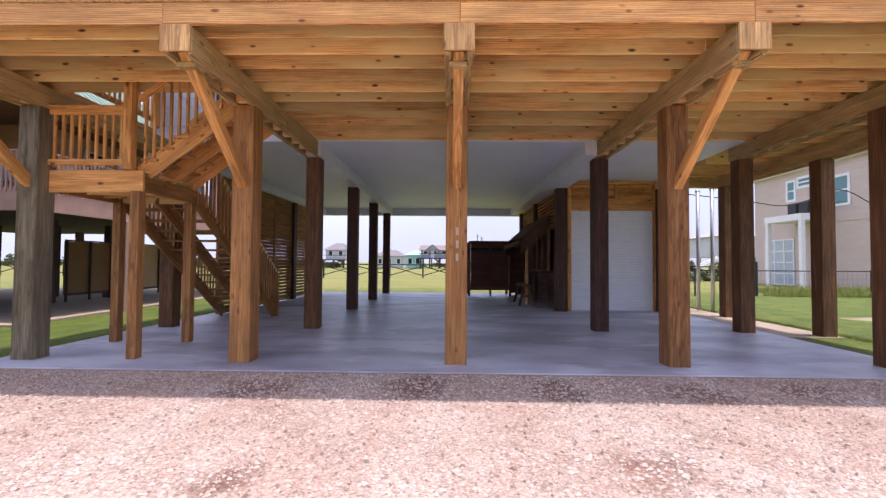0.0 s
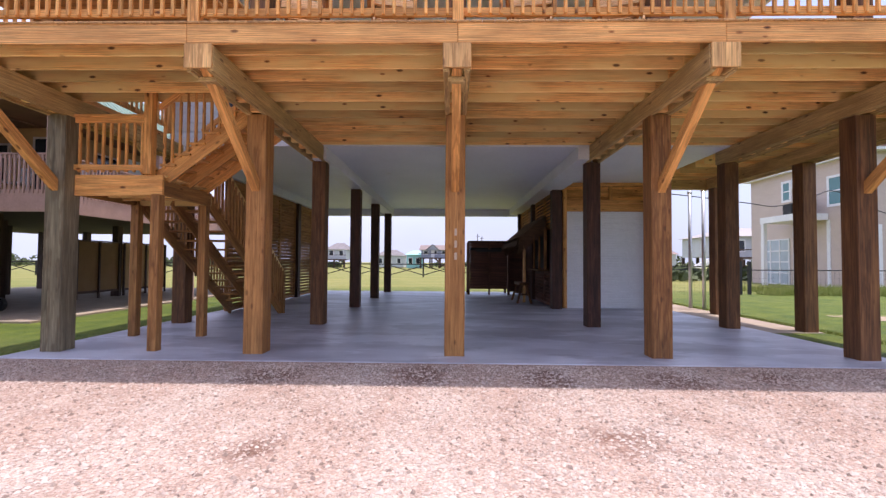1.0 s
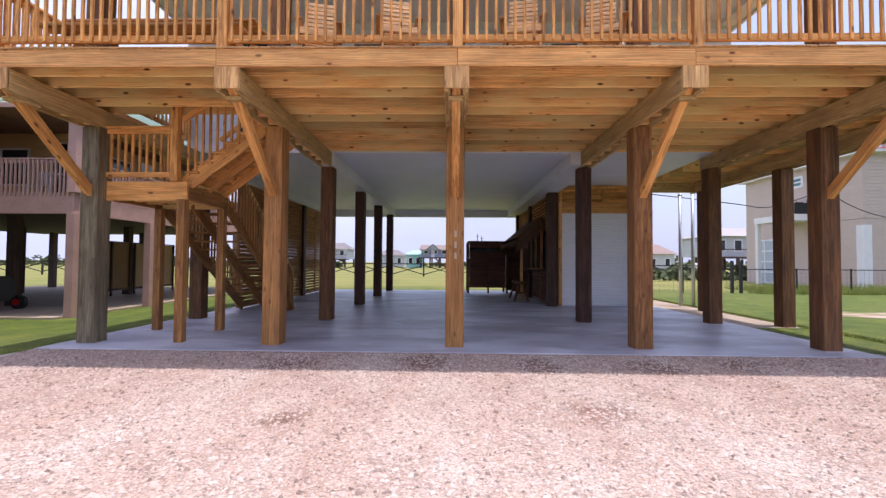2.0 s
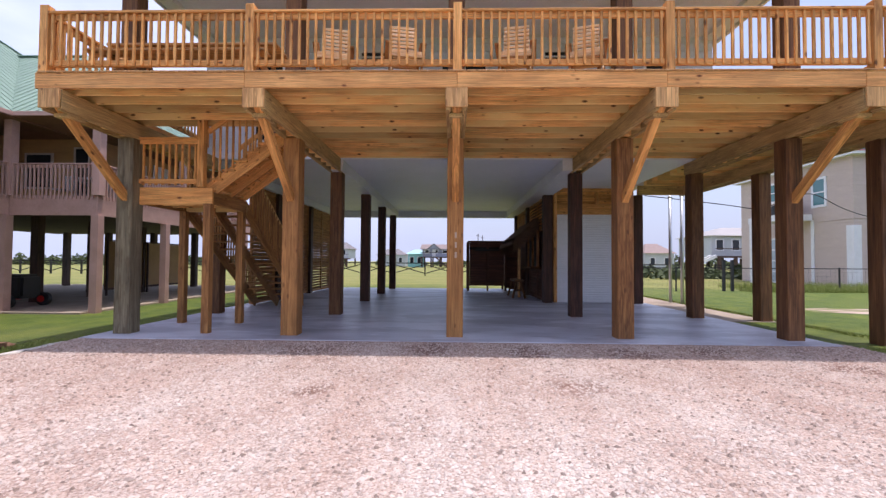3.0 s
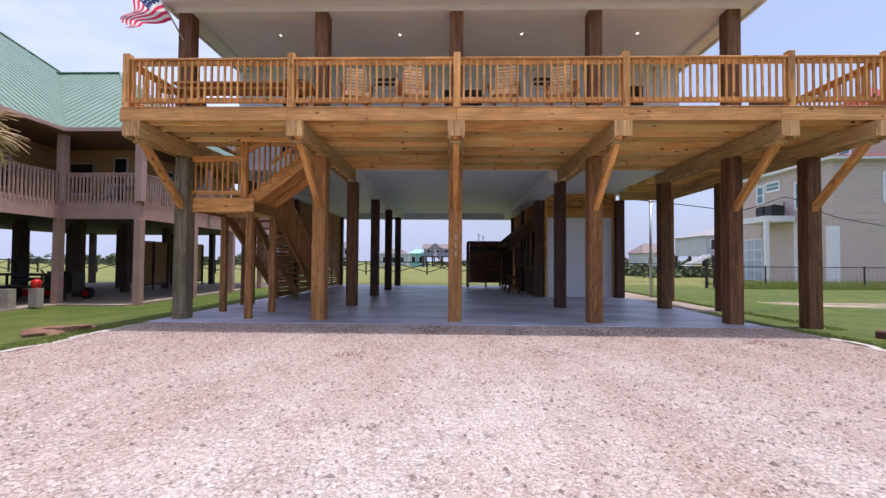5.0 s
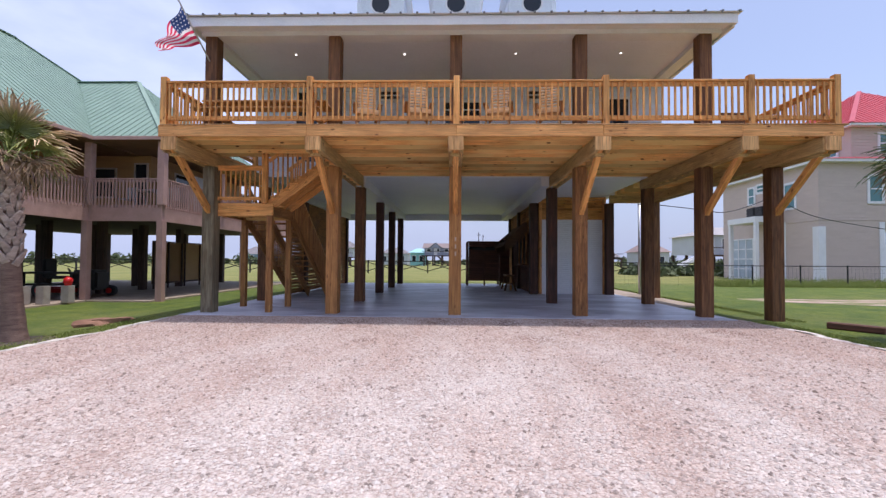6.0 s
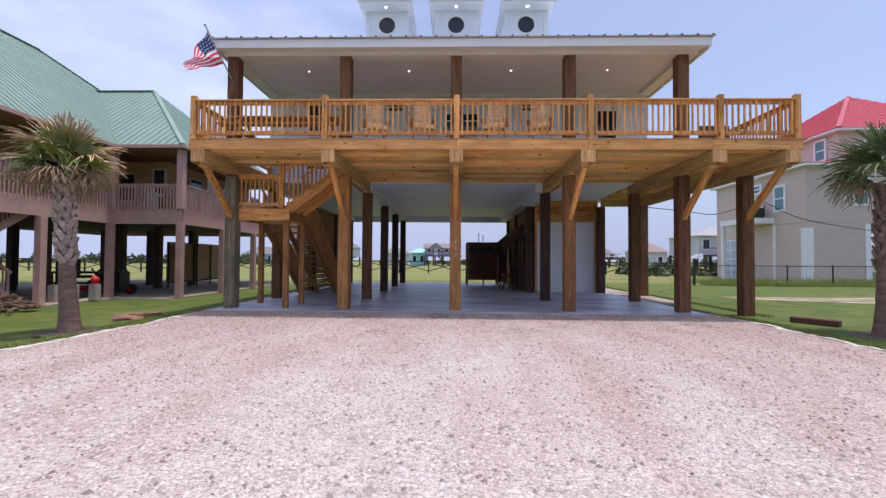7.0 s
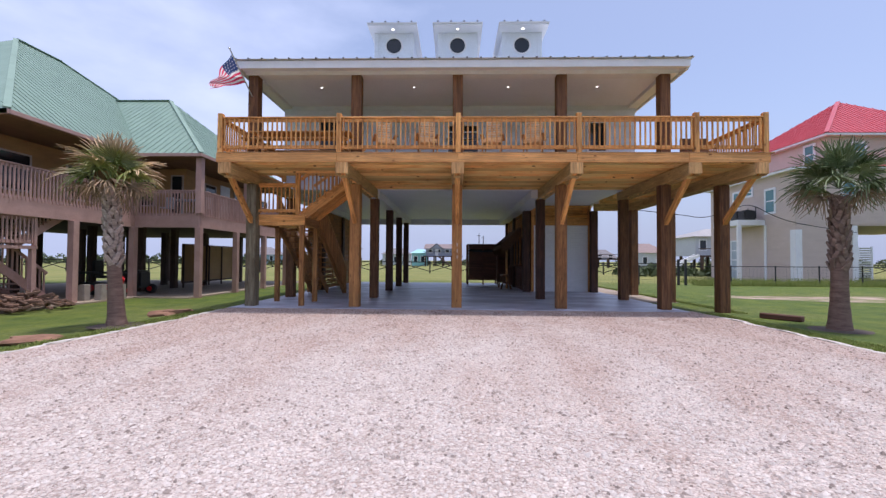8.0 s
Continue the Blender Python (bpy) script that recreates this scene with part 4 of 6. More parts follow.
NR = dict(top=0.95, post_w=0.14, post_h=1.0, gap=0.125, bal=0.045, foot=-0.12)
NL = "mauve painted balcony railing with square balusters"
railing("balcony_railing", (IX, NY), (NX, NY), DZ1, None, M_MAUVE, NL, "neighbour balcony railings", (True, True), **NR)
for y0, y1 in ((NY, 14.7), (14.7, 18.7), (18.7, 22.7)):
    railing("balcony_railing", (NX, y0), (NX, y1), DZ1, None, M_MAUVE, NL, "neighbour balcony railings", (False, True), **NR)
for y0, y1 in ((4.5, NY),):
    railing("balcony_railing", (IX, y0), (IX, y1), DZ1, None, M_MAUVE, NL, "neighbour balcony railings", (True, False), **NR)
block("wall", -23.5, -12.3, 12.7, 20.0, DZ1 - 0.1, 5.66, M_OCHRE, green)
block("wall", -23.5, -15.0, 4.8, 12.7, DZ1 - 0.1, 5.7, M_OCHRE, green)


def green_window(x0, x1, y0, y1, z0, z1):
    w = block("window", x0, x1, y0, y1, z0, z1, M_GLASS, green, "dark window with a pale frame")
    e = 0.06
    if x1 - x0 > y1 - y0:
        for a, b, c, d in ((x0 - e, x0, z0 - e, z1 + e), (x1, x1 + e, z0 - e, z1 + e), (x0, x1, z1, z1 + e), (x0, x1, z0 - e, z0)):
            block("frame", a, b, y0 - 0.02, y1, c, d, M_FRAME, w)
    else:
        for a, b, c, d in ((y0 - e, y0, z0 - e, z1 + e), (y1, y1 + e, z0 - e, z1 + e), (y0, y1, z1, z1 + e), (y0, y1, z0 - e, z0)):
            block("frame", x0, x1 + 0.02, a, b, c, d, M_FRAME, w)


green_window(-14.6, -13.75, 12.66, 12.698, 4.0, 5.1)
green_window(-12.9, -12.45, 12.66, 12.698, 3.5, 5.3)
for y in (14.2, 17.0, 20.2):
    green_window(-12.298, -12.26, y, y + 0.9, 3.6, 5.2)
for y in (9.6, 7.0):
    green_window(-14.998, -14.96, y, y + 1.1, 3.9, 5.1)
block("door", -12.298, -12.26, 15.6, 16.5, 3.4, 5.4, M_TRIM, green, "white balcony door")
# roofs
RX, RZ = -19.6, 11.25
face_mesh("roof", [(-12.75, 5.2, EZ), (-12.75, 20.5, EZ), (RX, 14.1, RZ), (RX, 11.9, RZ), (-26.4, 20.5, EZ), (-26.4, 5.2, EZ)],
          [(0, 1, 2, 3), (1, 4, 2), (4, 5, 3, 2), (5, 0, 3)], M_GREEN, green, "ribbed green metal hip roof")
GX, GR, GZ = -10.2, -14.8, 9.7
face_mesh("roof", [(GX, 10.35, EZ), (GX, 20.2, EZ), (GR, 15.25, GZ), (-19, 15.25, GZ), (-19, 10.35, EZ), (-19, 20.2, EZ)],
          [(4, 0, 2, 3), (0, 1, 2), (1, 5, 3, 2)], M_GREEN, green, "ribbed green metal hip roof")
M_SOFFIT = plain("brown_soffit_boards", (0.2, 0.105, 0.06), (0.28, 0.15, 0.085), 2, 0.8)
block("soffit", -18, GX - 0.03, 10.38, 20.1, EZ - 0.12, EZ - 0.01, M_SOFFIT, green)
block("soffit", -25, -12.78, 5.25, 20.1, EZ - 0.16, EZ - 0.125, M_SOFFIT, green)
stick("eave_board", (-12.75, 10.34, EZ - 0.07), (GX + 0.01, 10.34, EZ - 0.07), 0.03, 0.13, M_MAUVE, green)
stick("eave_board", (GX + 0.01, 10.34, EZ - 0.07), (GX + 0.01, 20.2, EZ - 0.07), 0.03, 0.13, M_MAUVE, green)
stick("eave_board", (-12.74, 5.2, EZ - 0.07), (-12.74, 10.33, EZ - 0.07), 0.03, 0.13, M_MAUVE, green)


def lerp(a, b, t):
    return tuple(p + (q - p) * t for p, q in zip(a, b))


for k in range(54):
    y = 5.3 + 0.28 * k
    t = 1.0 if 11.9 <= y <= 14.1 else ((y - 5.2) / 6.7 if y < 11.9 else (20.5 - y) / 6.4)
    t = max(t, 0.05)
    stick("roof_rib", (-12.74, y, EZ + 0.012), (-12.75 + (RX + 12.75) * t, y, EZ + 0.012 + (RZ - EZ) * t), 0.026, 0.013, M_GREEN, green, bevel=0)
for k in range(26):
    x = GX - 0.15 - 0.28 * k
    t = min(1.0, (GX - x) / (GX - GR))
    stick("roof_rib", (x, 10.34, EZ + 0.012), (x, 10.35 + 4.9 * t, EZ + 0.012 + (GZ - EZ) * t), 0.026, 0.013, M_GREEN, green, bevel=0)
for k in range(32):
    y = 10.6 + 0.29 * k
    t = max(0.03, 1 - abs(y - 15.25) / 4.9)
    stick("roof_rib", (GX + 0.01, y, EZ + 0.012), (GX - (GX - GR) * t, y, EZ + 0.012 + (GZ - EZ) * t), 0.026, 0.013, M_GREEN, green, bevel=0)
stick("ridge_cap", (-19, 15.25, GZ + 0.03), (GR, 15.25, GZ + 0.03), 0.2, 0.04, M_GREEN, green)
stick("hip_cap", (GR, 15.25, GZ + 0.03), (GX, 10.35, EZ + 0.03), 0.18, 0.04, M_GREEN, green)
stick("hip_cap", (RX, 11.9, RZ + 0.03), (-12.75, 5.2, EZ + 0.03), 0.18, 0.04, M_GREEN, green)
stick("ridge_cap", (RX, 11.9, RZ + 0.03), (RX, 14.1, RZ + 0.03), 0.2, 0.04, M_GREEN, green)
stick("hip_cap", (RX, 14.1, RZ + 0.03), (-12.75, 20.5, EZ + 0.03), 0.18, 0.04, M_GREEN, green)
# paved floor under it, panels, steps
block("patio", -24, NX - 0.1, 10.3, 24, -0.02, 0.05, M_WALKWAY, green)
block("patio", -24, IX + 0.3, -3, 10.3, -0.02, 0.05, M_WALKWAY, green)
# darker copy of the tan panel, with the nearer panel's shade in its colour
M_PANEL_SHADE = plain("shaded_board_panel", (0.24, 0.14, 0.06), (0.32, 0.19, 0.08), 1.2, 0.8, bump=0.1)
for ya, yb, mt, label in ((16.0, 18.2, M_PANEL_SHADE, "tan board screen panel coloured darker for shade under the neighbour's house"), (18.4, 21.2, M_PANEL, "tan board screen panel under the neighbour's house")):
    pn = thing("board_screen", (-14.5, (ya + yb) / 2, 0.05), label, "screen", "board screens")
    block("panel", -14.52, -14.47, ya, yb, 0.30, 2.32, mt, pn)
    for y in (ya + 0.04, (ya + yb) / 2, yb - 0.04):
        stick("post", (-14.43, y, 0.05), (-14.43, y, 2.33), 0.07, 0.07, M_STILT, pn)
    stick("bottom_rail", (-14.45, ya, 0.32), (-14.45, yb, 0.32), 0.035, 0.09, M_STILT, pn)
    stick("top_rail", (-14.46, ya, 2.35), (-14.46, yb, 2.35), 0.09, 0.05, M_STILT, pn)
nstair = thing("outdoor_steps", (-14.4, 6.8, 0.05), "mauve wooden steps under the neighbouring balcony", "staircase")
for x in (-14.9, -13.7):
    stick("stringer", (x, 3.85, 2.9), (x, 7.55, 0.2), 0.05, 0.26, M_MAUVE, nstair)
    stick("hand_rail", (x, 3.85, 3.75), (x, 7.55, 1.05), 0.05, 0.09, M_MAUVE, nstair)
    for k in range(24):
        y = 4.0 + 0.15 * k
        z = 2.9 - (y - 3.85) * 0.73
        stick("baluster", (x, y, z), (x, y, z + 0.83), 0.04, 0.04, M_MAUVE, nstair, bevel=0)
for k in range(14):
    stick("tread", (-14.9, 4.05 + 0.25 * k, 2.78 - 0.185 * k), (-13.7, 4.05 + 0.25 * k, 2.78 - 0.185 * k), 0.26, 0.04, M_MAUVE, nstair)
# upper flight from the landing to the balcony
for x in (-14.4, -13.42):
    stick("upper_stringer", (x, 6.2, 1.98), (x, 7.75, 2.98), 0.05, 0.24, M_MAUVE, nstair)
for k in range(6):
    stick("tread", (-14.4, 6.4 + 0.25 * k, 2.12 + 0.165 * k), (-13.42, 6.4 + 0.25 * k, 2.12 + 0.165 * k), 0.26, 0.04, M_MAUVE, nstair)
for k in range(9):
    y = 6.4 + 0.13 * k
    stick("baluster", (-13.38, y, 2.08 + (y - 6.2) * 0.645), (-13.38, y, 3.05), 0.04, 0.04, M_MAUVE, nstair, bevel=0)

M_WICKER = plain("pale_grey_metal", (0.45, 0.46, 0.48), (0.56, 0.57, 0.6), 4, 0.5, bump=0.05)
cafe = thing("patio_table", (-11.7, 11.9, DZ1 - 0.08), "pale grey metal patio table on the balcony", "table")
block("top", -12.2, -11.2, 11.55, 12.25, DZ1 + 0.66, DZ1 + 0.7, M_WICKER, cafe)
for x in (-12.1, -11.3):
    for y in (11.65, 12.15):
        stick("leg", (x, y, DZ1 - 0.08), (x, y, DZ1 + 0.66), 0.04, 0.04, M_WICKER, cafe)
for x in (-12.6, -10.95):
    ch = thing("patio_chair", (x, 11.9, DZ1 - 0.08), "pale grey metal patio chair on the balcony", "chair", "balcony chairs")
    block("seat", x - 0.22, x + 0.22, 11.68, 12.12, DZ1 + 0.34, DZ1 + 0.38, M_WICKER, ch)
    block("backrest", x - 0.22, x + 0.22, 12.10, 12.13, DZ1 + 0.4, DZ1 + 0.85, M_WICKER, ch)
    for dx in (-0.2, 0.2):
        for y in (11.7, 12.1):
            stick("leg", (x + dx, y, DZ1 - 0.08), (x + dx, y, DZ1 + 0.34), 0.03, 0.03, M_WICKER, ch)

block("landing", -14.9, -13.2, 4.0, 6.7, 1.85, 1.95, M_MAUVE, nstair)
for y in (4.1, 6.6):
    stick("landing_post", (-13.28, y, 0.05), (-13.28, y, 1.85), 0.14, 0.14, M_MAUVE, nstair)
railing("landing_railing", (-13.22, 4.2), (-13.22, 6.6), 1.95, None, M_MAUVE, "mauve landing railing below the balcony", "neighbour balcony railings", (True, True), top=0.9, post_w=0.1, post_h=0.9, gap=0.125, bal=0.045, foot=0.05)

# firewood heap
M_LOG = wood("split_firewood", (0.27, 0.16, 0.1), (0.12, 0.07, 0.05), amount=0.35)
heap = thing("firewood_pile", (-12.9, 5.9, 0.05), "loose heap of split firewood under the neighbour's steps", "firewood")
for k in range(90):
    r = rnd.uniform(0, 1) ** 0.6
    a = rnd.uniform(0, 6.28)
    x, y = -12.75 + 0.95 * r * math.cos(a), 6.0 + 1.1 * r * math.sin(a)
    z = 0.1 + (1 - r) * rnd.uniform(0.1, 0.6)
    d = Vector((rnd.uniform(-1, 1), rnd.uniform(-1, 1), rnd.uniform(-0.25, 0.25))).normalized() * rnd.choice((0.17, 0.2, 0.24))
    c = Vector((x, y, max(z, 0.06 + abs(d.z) + 0.04)))
    stick("log", c - d, c + d, 0.09, 0.08, M_LOG, heap, bevel=0.012)

# short bollards, red ball, mower, far grill
M_CONC = plain("rough_concrete", (0.33, 0.29, 0.25), (0.42, 0.38, 0.33), 5, 0.9, bump=0.3)
M_REDP = flat("red_plastic", (0.6, 0.012, 0.012), 0.35)
for x, y in ((-13.45, 8.75), (-13.05, 9.0), (-12.7, 9.5)):
    bo = thing("bollard", (x, y, 0.05), "short square concrete bollard on the patio", "bollard", "bollards")
    block("shaft", x - 0.13, x + 0.13, y - 0.13, y + 0.13, 0.05, 0.62, M_CONC, bo, bevel=0.015)
bm = bmesh.new()
bmesh.ops.create_uvsphere(bm, u_segments=24, v_segments=14, radius=0.135)
ball = thing("red_ball_lamp", (-12.7, 9.5, 0.62), "round red plastic ball on the bollard", "ball")
part("ball", bm, M_REDP, ball, m=Matrix.Translation((-12.7, 9.5, 0.765)), smooth=True)
bm = bmesh.new()
bmesh.ops.create_cone(bm, cap_ends=True, segments=18, radius1=0.1, radius2=0.1, depth=0.05)
part("collar", bm, M_REDP, ball, m=Matrix.Translation((-12.7, 9.5, 0.643)))
mower = thing("riding_mower", (-14.20, 11.7, 0.05), "red and black riding lawn mower parked under the house", "mower")
block("hood", -13.90, -13.10, 11.4, 12.0, 0.3, 0.98, M_BLACK, mower, bevel=0.08)
block("deck_shell", -14.70, -13.70, 11.25, 12.15, 0.22, 0.42, M_REDP, mower, bevel=0.06)
block("seat", -14.75, -14.30, 11.5, 11.95, 0.66, 0.76, M_BLACK, mower, bevel=0.04)
block("seat_back", -14.85, -14.75, 11.5, 11.95, 0.7, 1.35, M_BLACK, mower, bevel=0.04)
stick("steering_post", (-14.00, 11.7, 0.7), (-14.20, 11.7, 1.02), 0.04, 0.04, M_BLACK, mower)
for x, r in ((-14.55, 0.26), (-13.25, 0.19)):
    for y in (11.22, 12.18):
        bm = bmesh.new()
        bmesh.ops.create_cone(bm, cap_ends=True, segments=24, radius1=r, radius2=r, depth=0.16)
        bmesh.ops.bevel(bm, geom=[e for e in bm.edges if len(e.link_faces) == 2 and e.calc_face_angle(0) > 1], offset=0.03, segments=2, affect="EDGES")
        wh = part("wheel", bm, M_BLACK, mower, "", pose(x, y, 0.05 + r, 90))
        bm = bmesh.new()
        bmesh.ops.create_cone(bm, cap_ends=True, segments=16, radius1=r * 0.5, radius2=r * 0.5, depth=0.18)
        part("rim", bm, M_REDP, wh, "red wheel rim", pose(x, y, 0.05 + r, 90))
mower.matrix_basis = Matrix.Translation((-0.5, 0, 0)) @ mower.matrix_basis @ Matrix.Diagonal((1.25, 1.25, 1.1, 1))
tbl = thing("dark_table", (-14.3, 10.6, 0.05), "black outdoor table under the neighbour's house", "table")
block("top", -15.3, -13.4, 10.4, 11.1, 0.95, 1.02, M_BLACK, tbl)
for x in (-15.2, -13.5):
    for y in (10.5, 11.0):
        stick("leg", (x, y, 0.05), (x, y, 0.95), 0.06, 0.06, M_BLACK, tbl)
block("shelf", -15.2, -13.5, 10.5, 11.0, 0.55, 0.6, M_BLACK, tbl)

# ---- the neighbour's house with the red roof ----
M_BEIGE = plain("beige_siding", (0.58, 0.475, 0.42), (0.64, 0.53, 0.475), 0.8, 0.6, bump=0.03)
M_REDROOF = plain("red_metal_roof", (0.50, 0.06, 0.075), (0.58, 0.085, 0.10), 1.0, 0.35, 0.1, bump=0.03)
M_AQUA = flat("aqua_glass", (0.09, 0.22, 0.24), 0.08)
HX, HY, HZ = 24.65, 25.6, 8.35
red = thing("red_roofed_house", (30, 30, 0.12), "beige sided house with a red metal roof", "house")
OX = 28.6
block("wall", HX, OX, HY, 36, 0.1, HZ, M_BEIGE, red)
block("wall", OX, 40, HY, 36, 4.3, HZ, M_BEIGE, red)
block("inner_wall", OX + 0.4, OX + 2.0, 30.0, 30.2, 0.1, 4.3, M_BEIGE, red)
for x in (OX + 0.18, OX + 4.6, OX + 9.0):
    for y in (HY + 0.1, 35.8):
        block("carport_post", x - 0.18, x + 0.18, y - 0.18, y + 0.18, 0.1, 4.3, M_TRIM, red, "white carport post")
block("wall", 27.7, 39, 26.5, 37.6, HZ, 11.05, M_BEIGE, red)
for k in range(39):
    z = 0.2 + 0.21 * k
    block("siding_board", HX - 0.03, HX - 0.001, HY + 0.002, 36, z, z + 0.172, M_BEIGE, red)
    block("siding_board", HX - 0.03, OX if z < 4.25 else 40, HY - 0.03, HY - 0.001, z, z + 0.172, M_BEIGE, red)
for k in range(11):
    z = HZ + 0.35 + 0.21 * k
    block("siding_board", 27.67, 39, 26.47, 26.499, z, z + 0.172, M_BEIGE, red)
block("corner_board", HX - 0.06, HX + 0.4, HY - 0.07, HY - 0.031, 0.1, 4.0, M_TRIM, red, "wide white corner post")
block("corner_board", HX - 0.07, HX - 0.031, HY - 0.06, HY + 0.45, 0.1, 4.0, M_TRIM, red)
block("corner_board", HX - 0.09, HX - 0.031, 28.5, 28.74, 0.1, 4.55, M_TRIM, red)
block("band_board", HX - 0.06, HX - 0.031, HY - 0.06, 36, 4.42, 4.5, M_BEIGE, red)
block("band_board", HX - 0.06, 40, HY - 0.06, HY - 0.031, 4.42, 4.5, M_BEIGE, red)
block("eave", HX - 0.45, 40, HY - 0.5, 36.4, HZ - 0.02, HZ + 0.16, M_TRIM, red)
A0, A1, A2, A3 = (HX - 0.5, HY - 0.55, HZ + 0.17), (40, HY - 0.55, HZ + 0.17), (40, 26.5, HZ + 0.62), (27.7, 26.5, HZ + 0.62)
B1, B2 = (27.7, 36.4, HZ + 0.62), (HX - 0.5, 36.4, HZ + 0.17)
face_mesh("skirt_roof", [A0, A1, A2, A3, B1, B2], [(0, 1, 2, 3), (0, 3, 4, 5)], M_REDROOF, red, "red metal skirt roof")
TX, TY, TZ, TA, TH = 27.2, 25.9, 11.2, 6.2, 4.5
face_mesh("roof", [(TX, TY, TZ), (TX + 2 * TA, TY, TZ), (TX + 2 * TA, TY + 2 * TA, TZ), (TX, TY + 2 * TA, TZ), (TX + TA, TY + TA, TZ + TH)],
          [(0, 1, 4), (1, 2, 4), (2, 3, 4), (3, 0, 4)], M_REDROOF, red, "ribbed red metal pyramid roof")
for k in range(33):
    u = 0.2 + 0.375 * k
    t = min(u, 2 * TA - u) / TA
    stick("roof_rib", (TX + u, TY, TZ + 0.02), (TX + u, TY + TA * t, TZ + 0.02 + TH * t), 0.04, 0.04, M_REDROOF, red, bevel=0)
    stick("roof_rib", (TX, TY + u, TZ + 0.02), (TX + TA * t, TY + u, TZ + 0.02 + TH * t), 0.04, 0.04, M_REDROOF, red, bevel=0)
stick("hip_cap", (TX, TY, TZ + 0.04), (TX + TA, TY + TA, TZ + TH + 0.04), 0.3, 0.05, M_REDROOF, red)
block("eave", TX + 0.03, TX + 2 * TA, TY + 0.03, TY + 2 * TA, TZ - 0.17, TZ - 0.02, M_TRIM, red)


def red_window(x0, x1, y0, y1, z0, z1):
    w = block("window", x0, x1, y0, y1, z0, z1, M_AQUA, red, "aqua tinted window with a white frame")
    e = 0.16
    side = y1 - y0 > x1 - x0
    zm = (z0 + z1) / 2
    lo, hi = (y0, y1) if side else (x0, x1)
    for a, b, c, d in ((lo - e, lo, z0 - e, z1 + e), (hi, hi + e, z0 - e, z1 + e), (lo, hi, z1, z1 + e), (lo, hi, z0 - e, z0), (lo, hi, zm - 0.04, zm + 0.04)):
        if side:
            block("frame", x0 - 0.03, x1, a, b, c, d, M_TRIM, w)
        else:
            block("frame", a, b, y0 - 0.03, y1, c, d, M_TRIM, w)


red_window(HX - 0.07, HX - 0.031, 27.6, 28.5, 5.55, 7.25)
red_window(HX - 0.07, HX - 0.031, 30.15, 31.45, 7.2, 7.7)
red_window(HX - 0.07, HX - 0.031, 31.85, 32.45, 6.35, 7.6)
red_window(27.6, 27.665, 27.6, 28.4, 9.3, 10.7)
red_window(28.0, 28.8, HY - 0.07, HY - 0.031, 5.7, 7.4)
red_window(29.6, 30.4, 26.43, 26.469, 9.3, 10.5)
for x in (OX + 0.42, OX + 1.42):
    block("shutter_stile", x - 0.05, x + 0.05, HY - 0.02, HY + 0.06, 0.4, 2.8, M_TRIM, red)
for k in range(14):
    st = stick("shutter_slat", (OX + 0.47, HY + 0.02, 0.58 + 0.16 * k), (OX + 1.37, HY + 0.02, 0.58 + 0.16 * k), 0.14, 0.025, M_TRIM, red, bevel=0)
    st.matrix_basis = st.matrix_basis @ pose(0, 0, 0, -40)
# side balcony with air conditioners
block("plain_panel", HX - 0.06, HX - 0.031, 28.75, 35.9, 0.1, 4.41, M_BEIGE, red)
block("balcony", HX - 2.2, HX - 0.072, 28.6, 31.9, 4.55, 4.98, M_TRIM, red, "white balcony slab")
M_GARAGE = plain("pale_blue_door", (0.40, 0.48, 0.54), (0.48, 0.56, 0.62), 2.0, 0.3, bump=0.02)
gdoor = block("garage_door", HX - 0.085, HX - 0.061, 31.9, 34.8, 0.12, 3.5, M_GARAGE, red, "pale blue glazed garage door")
for z in (0.16, 0.98, 1.8, 2.62, 3.46):
    block("door_bar", HX - 0.12, HX - 0.0855, 31.9, 34.8, z - 0.05, z + 0.05, M_TRIM, gdoor)
for y in (31.95, 32.85, 33.8, 34.75):
    block("door_bar", HX - 0.125, HX - 0.0855, y - 0.05, y + 0.05, 0.12, 3.5, M_TRIM, gdoor)
for y in (28.76, 31.74):
    block("balcony_post", HX - 2.15, HX - 1.9, y - 0.13, y + 0.13, 0.1, 4.549, M_TRIM, red)
for y in (29.25, 30.2):
    ac = thing("air_conditioner", (HX - 1.1, y, 4.98), "dark boxed air conditioner on the white balcony", "air conditioner", "air conditioners")
    block("case", HX - 1.5, HX - 0.65, y - 0.42, y + 0.42, 4.98, 5.76, M_BLACK, ac, bevel=0.03)
    for k in range(6):
        block("fin", HX - 1.54, HX - 1.501, y - 0.38, y + 0.38, 5.06 + 0.11 * k, 5.12 + 0.11 * k, M_BLACK, ac)
    block("top_fan", HX - 1.32, HX - 0.82, y - 0.25, y + 0.25, 5.76, 5.82, M_BLACK, ac)
    stick("line_set", (HX - 0.15, y + 0.3, 5.2), (HX - 0.15, y + 0.3, 6.1), 0.06, 0.06, M_BLACK, ac)

# ---- far houses ----
M_ROOFG = plain("grey_shingles", (0.16, 0.15, 0.16), (0.24, 0.23, 0.24), 2, 0.9, bump=0.1)
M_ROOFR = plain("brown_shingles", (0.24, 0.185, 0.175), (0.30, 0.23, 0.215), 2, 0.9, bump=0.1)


def tint(name, c):
    return plain(name, c, tuple(min(1, v * 1.12) for v in c), 1.0, 0.7, bump=0.02)


